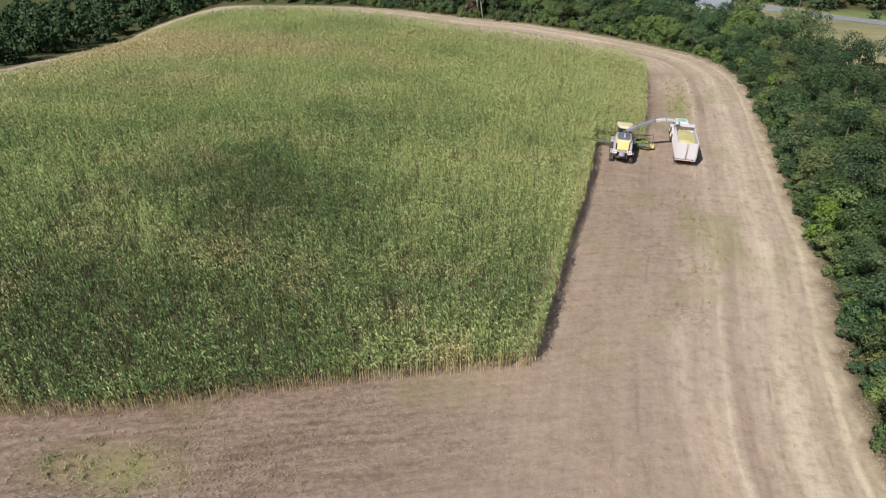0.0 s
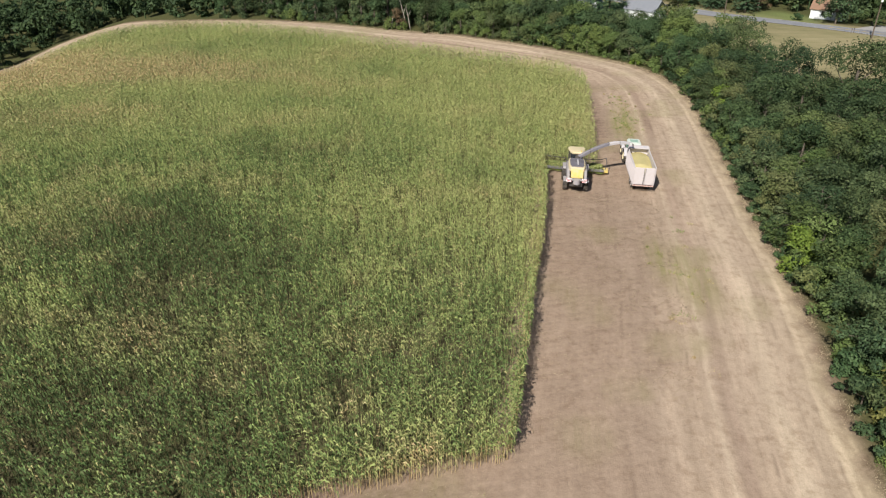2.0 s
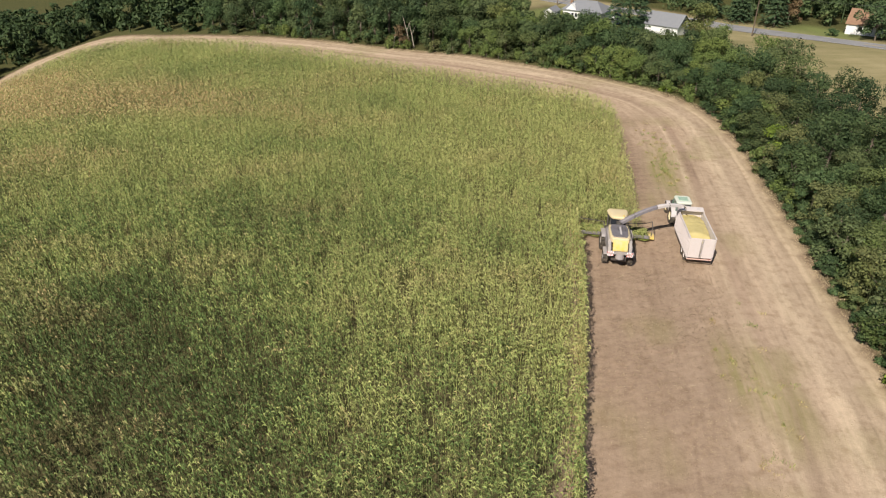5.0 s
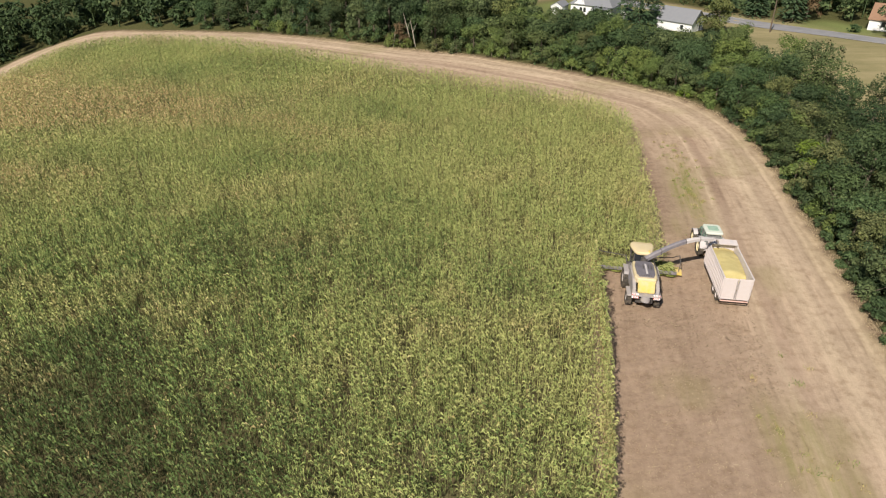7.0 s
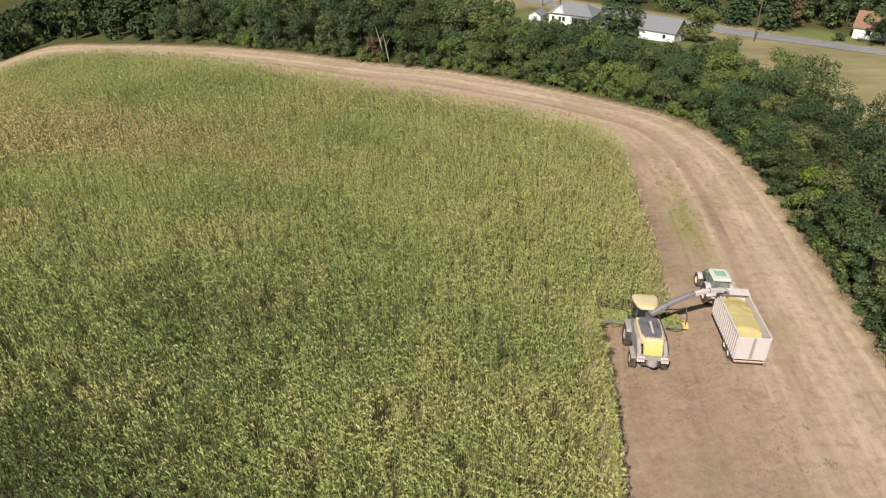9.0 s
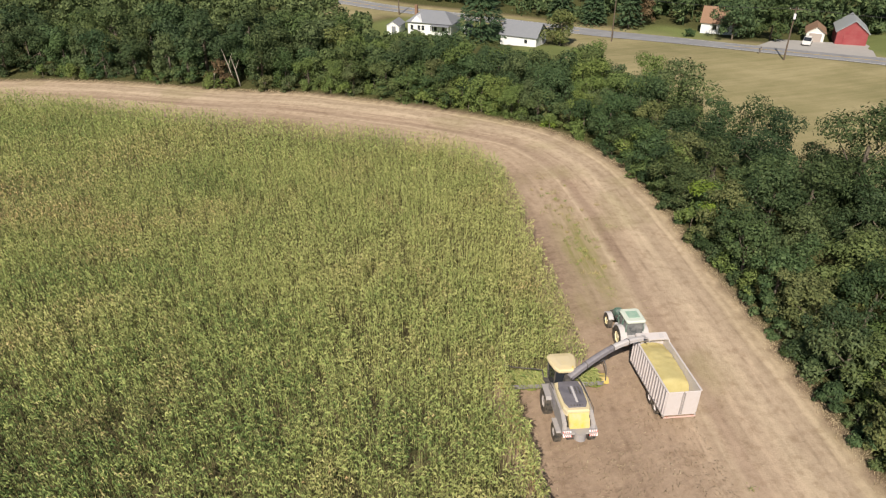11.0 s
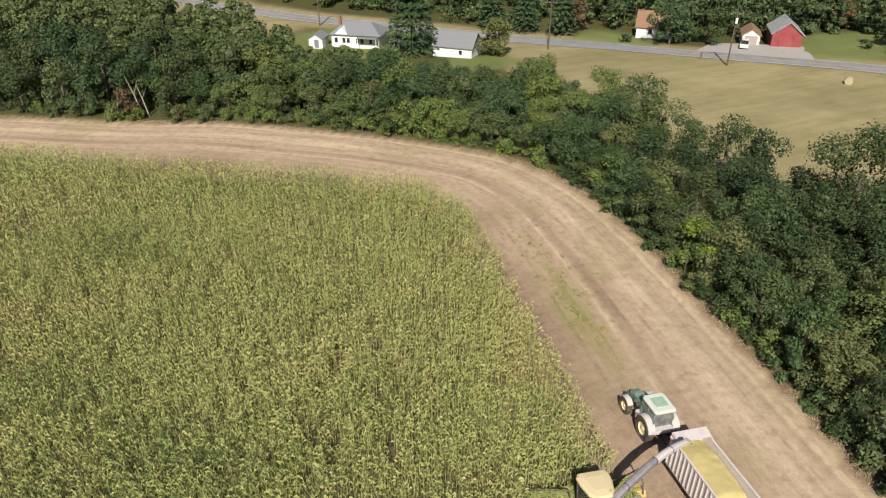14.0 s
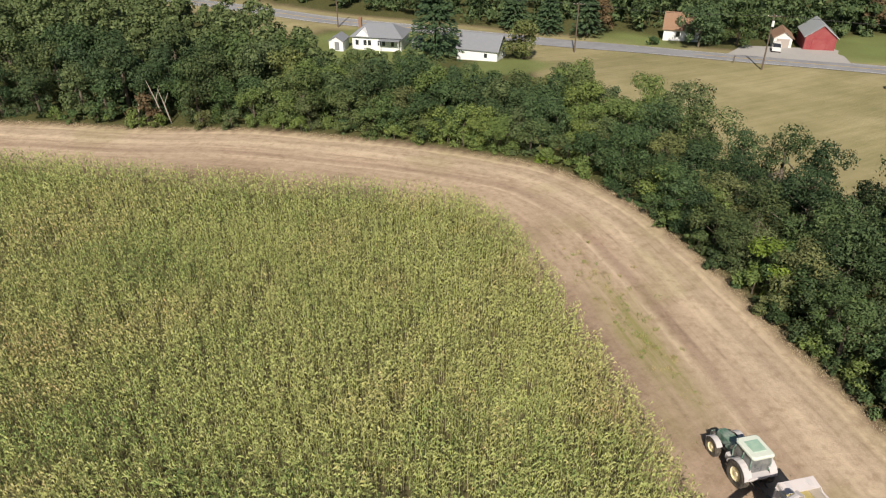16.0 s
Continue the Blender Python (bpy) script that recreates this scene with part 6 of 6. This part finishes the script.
def silage_trailer(m):
    ob = thing("silage_trailer", m, "white ribbed open-topped trailer filled with chopped corn silage", "trailer")
    hw, hl, z0, z1 = 1.18, 3.25, 1.05, 3.2
    part("floor", box(B(), (0, 0, z0), (2 * hw, 2 * hl, 0.12), bevel=0.02), M_LILAC, ob)
    for sx in (-1, 1):
        bm = B()
        loft(bm, [[(sx * (hw - 0.03), -hl, z0), (sx * (hw + 0.03), -hl, z0), (sx * (hw + 0.03), hl, z0), (sx * (hw - 0.03), hl, z0)],
                  [(sx * (hw + 0.02), -hl, z1), (sx * (hw + 0.08), -hl, z1), (sx * (hw + 0.08), hl, z1), (sx * (hw + 0.02), hl, z1)]])
        sd_ = part("side_wall", bm, M_LILAC, ob)
        for k in range(16):
            y = -hl + 0.1 + k * (2 * hl - 0.2) / 15
            part("rib", box(B(), (sx * (hw + 0.10), y, (z0 + z1) / 2), (0.10, 0.09, z1 - z0 - 0.08), bevel=0.015), M_LILAC, sd_)
        part("top_rail", box(B(), (sx * (hw + 0.07), 0, z1 + 0.03), (0.14, 2 * hl + 0.1, 0.1), bevel=0.02), M_LILAC, sd_)
        part("bottom_rail", box(B(), (sx * (hw + 0.04), 0, z0 - 0.04), (0.12, 2 * hl + 0.1, 0.14), bevel=0.02), M_DUSTY, sd_)
    fw = part("front_wall", box(B(), (0, hl, (z0 + z1) / 2 + 0.2), (2 * hw + 0.16, 0.08, z1 - z0 + 0.4), bevel=0.02), M_LILAC, ob)
    part("front_hood", loft(B(), [[(-hw, hl, z1 + 0.36), (hw, hl, z1 + 0.36), (hw, hl, z1 + 0.42), (-hw, hl, z1 + 0.42)], [(-hw, hl - 0.75, z1 + 0.22), (hw, hl - 0.75, z1 + 0.22), (hw, hl - 0.75, z1 + 0.28), (-hw, hl - 0.75, z1 + 0.28)]]), M_LILAC, fw, "sloping white hood over the front end")
    for sx in (-1, 1):
        part("vent_panel", box(B(), (sx * 0.72, hl - 0.36, z1 + 0.36), (0.34, 0.5, 0.03), Matrix.Rotation(0.185, 4, "X")), M_HAZE, fw, "grey mesh vent panel")
        bm = B()
        profile(bm, [(hl, z1), (hl, z1 + 0.4), (hl - 0.75, z1 + 0.26), (hl - 1.15, z1)], sx * (hw + 0.02), sx * (hw + 0.07))
        part("hood_cheek", bm, M_LILAC, fw)
    for sx in (-1, 1):
        g = part("tailgate", box(B(), (sx * (hw / 2 + 0.02), -hl - 0.02, (z0 + z1) / 2), (hw - 0.01, 0.08, z1 - z0), bevel=0.02), M_LILAC, ob)
        part("gate_bar", box(B(), (sx * 0.08, -hl - 0.09, (z0 + z1) / 2), (0.07, 0.06, z1 - z0 - 0.2)), M_DUSTY, g)
        part("tail_lamp", box(B(), (sx * 0.95, -hl - 0.1, z0 - 0.12), (0.22, 0.06, 0.1), bevel=0.02), M_REDSTRIPE, ob)
    part("rear_bumper", box(B(), (0, -hl - 0.1, z0 - 0.14), (2 * hw + 0.1, 0.12, 0.12), bevel=0.03), painted("bumper_pink", (0.6, 0.4, 0.36), 0.6, dust=0.4), ob, "faded red rear bumper")
    bm = B()
    nx, ny = 16, 40
    grid = []
    for j in range(ny + 1):
        row = []
        for i in range(nx + 1):
            x, y = -hw + 0.04 + (2 * hw - 0.08) * i / nx, -hl + 0.1 + (2 * hl - 0.2) * j / ny
            f = j / ny
            z = 1.45 + 1.27 * smoothstep(0.11, 0.25, f) - 0.22 * x / hw * smoothstep(0.6, 0.1, f) - 0.25 * smoothstep(0.75, 1.0, f) + 0.25 * (1 - (x / hw) ** 2) * smoothstep(0, 0.3, f)
            z += 0.05 * noise.noise((x * 2.1, y * 2.1, 1)) + 0.03 * noise.noise((x * 8, y * 8, 4))
            row.append(bm.verts.new((x, y, z)))
        grid.append(row)
    for j in range(ny):
        for i in range(nx):
            bm.faces.new((grid[j][i], grid[j][i + 1], grid[j + 1][i + 1], grid[j + 1][i]))
    load = part("silage_load", bm, M_SILAGE, ob, "heaped yellow-green chopped silage", True)
    tagged(load, kind="stuff")
    for sx in (-1, 1):
        part("chassis_rail", box(B(), (sx * 0.45, 0.2, 0.85), (0.12, 6.0, 0.22)), M_DARKMETAL, ob)
        for y in (-1.75, -0.65):
            wheel(ob, (sx * 0.98, y, 0.5), 0.5, 0.34, 0.27, M_LILAC, 14, sx)
    for y in (-1.75, -0.65):
        part("axle", rod(B(), (-0.9, y, 0.5), (0.9, y, 0.5), 0.08, n=8), M_DARKMETAL, ob)
    part("drawbar", loft(B(), [[(-0.5, 3.1, 0.75), (0.5, 3.1, 0.75), (0.5, 3.1, 0.9), (-0.5, 3.1, 0.9)], [(-0.06, 4.75, 0.5), (0.06, 4.75, 0.5), (0.06, 4.75, 0.62), (-0.06, 4.75, 0.62)]]), M_DARKMETAL, ob)
    part("jack", rod(B(), (0.25, 4.0, 0.25), (0.25, 4.0, 1.1), 0.05, n=8), M_DARKMETAL, ob)
    return ob


forage_harvester(tilt_frame(23.85, 88.4, 14))
tractor(tilt_frame(33.15, 93.8, 12))
silage_trailer(tilt_frame(31.75, 87.4, 12.5))
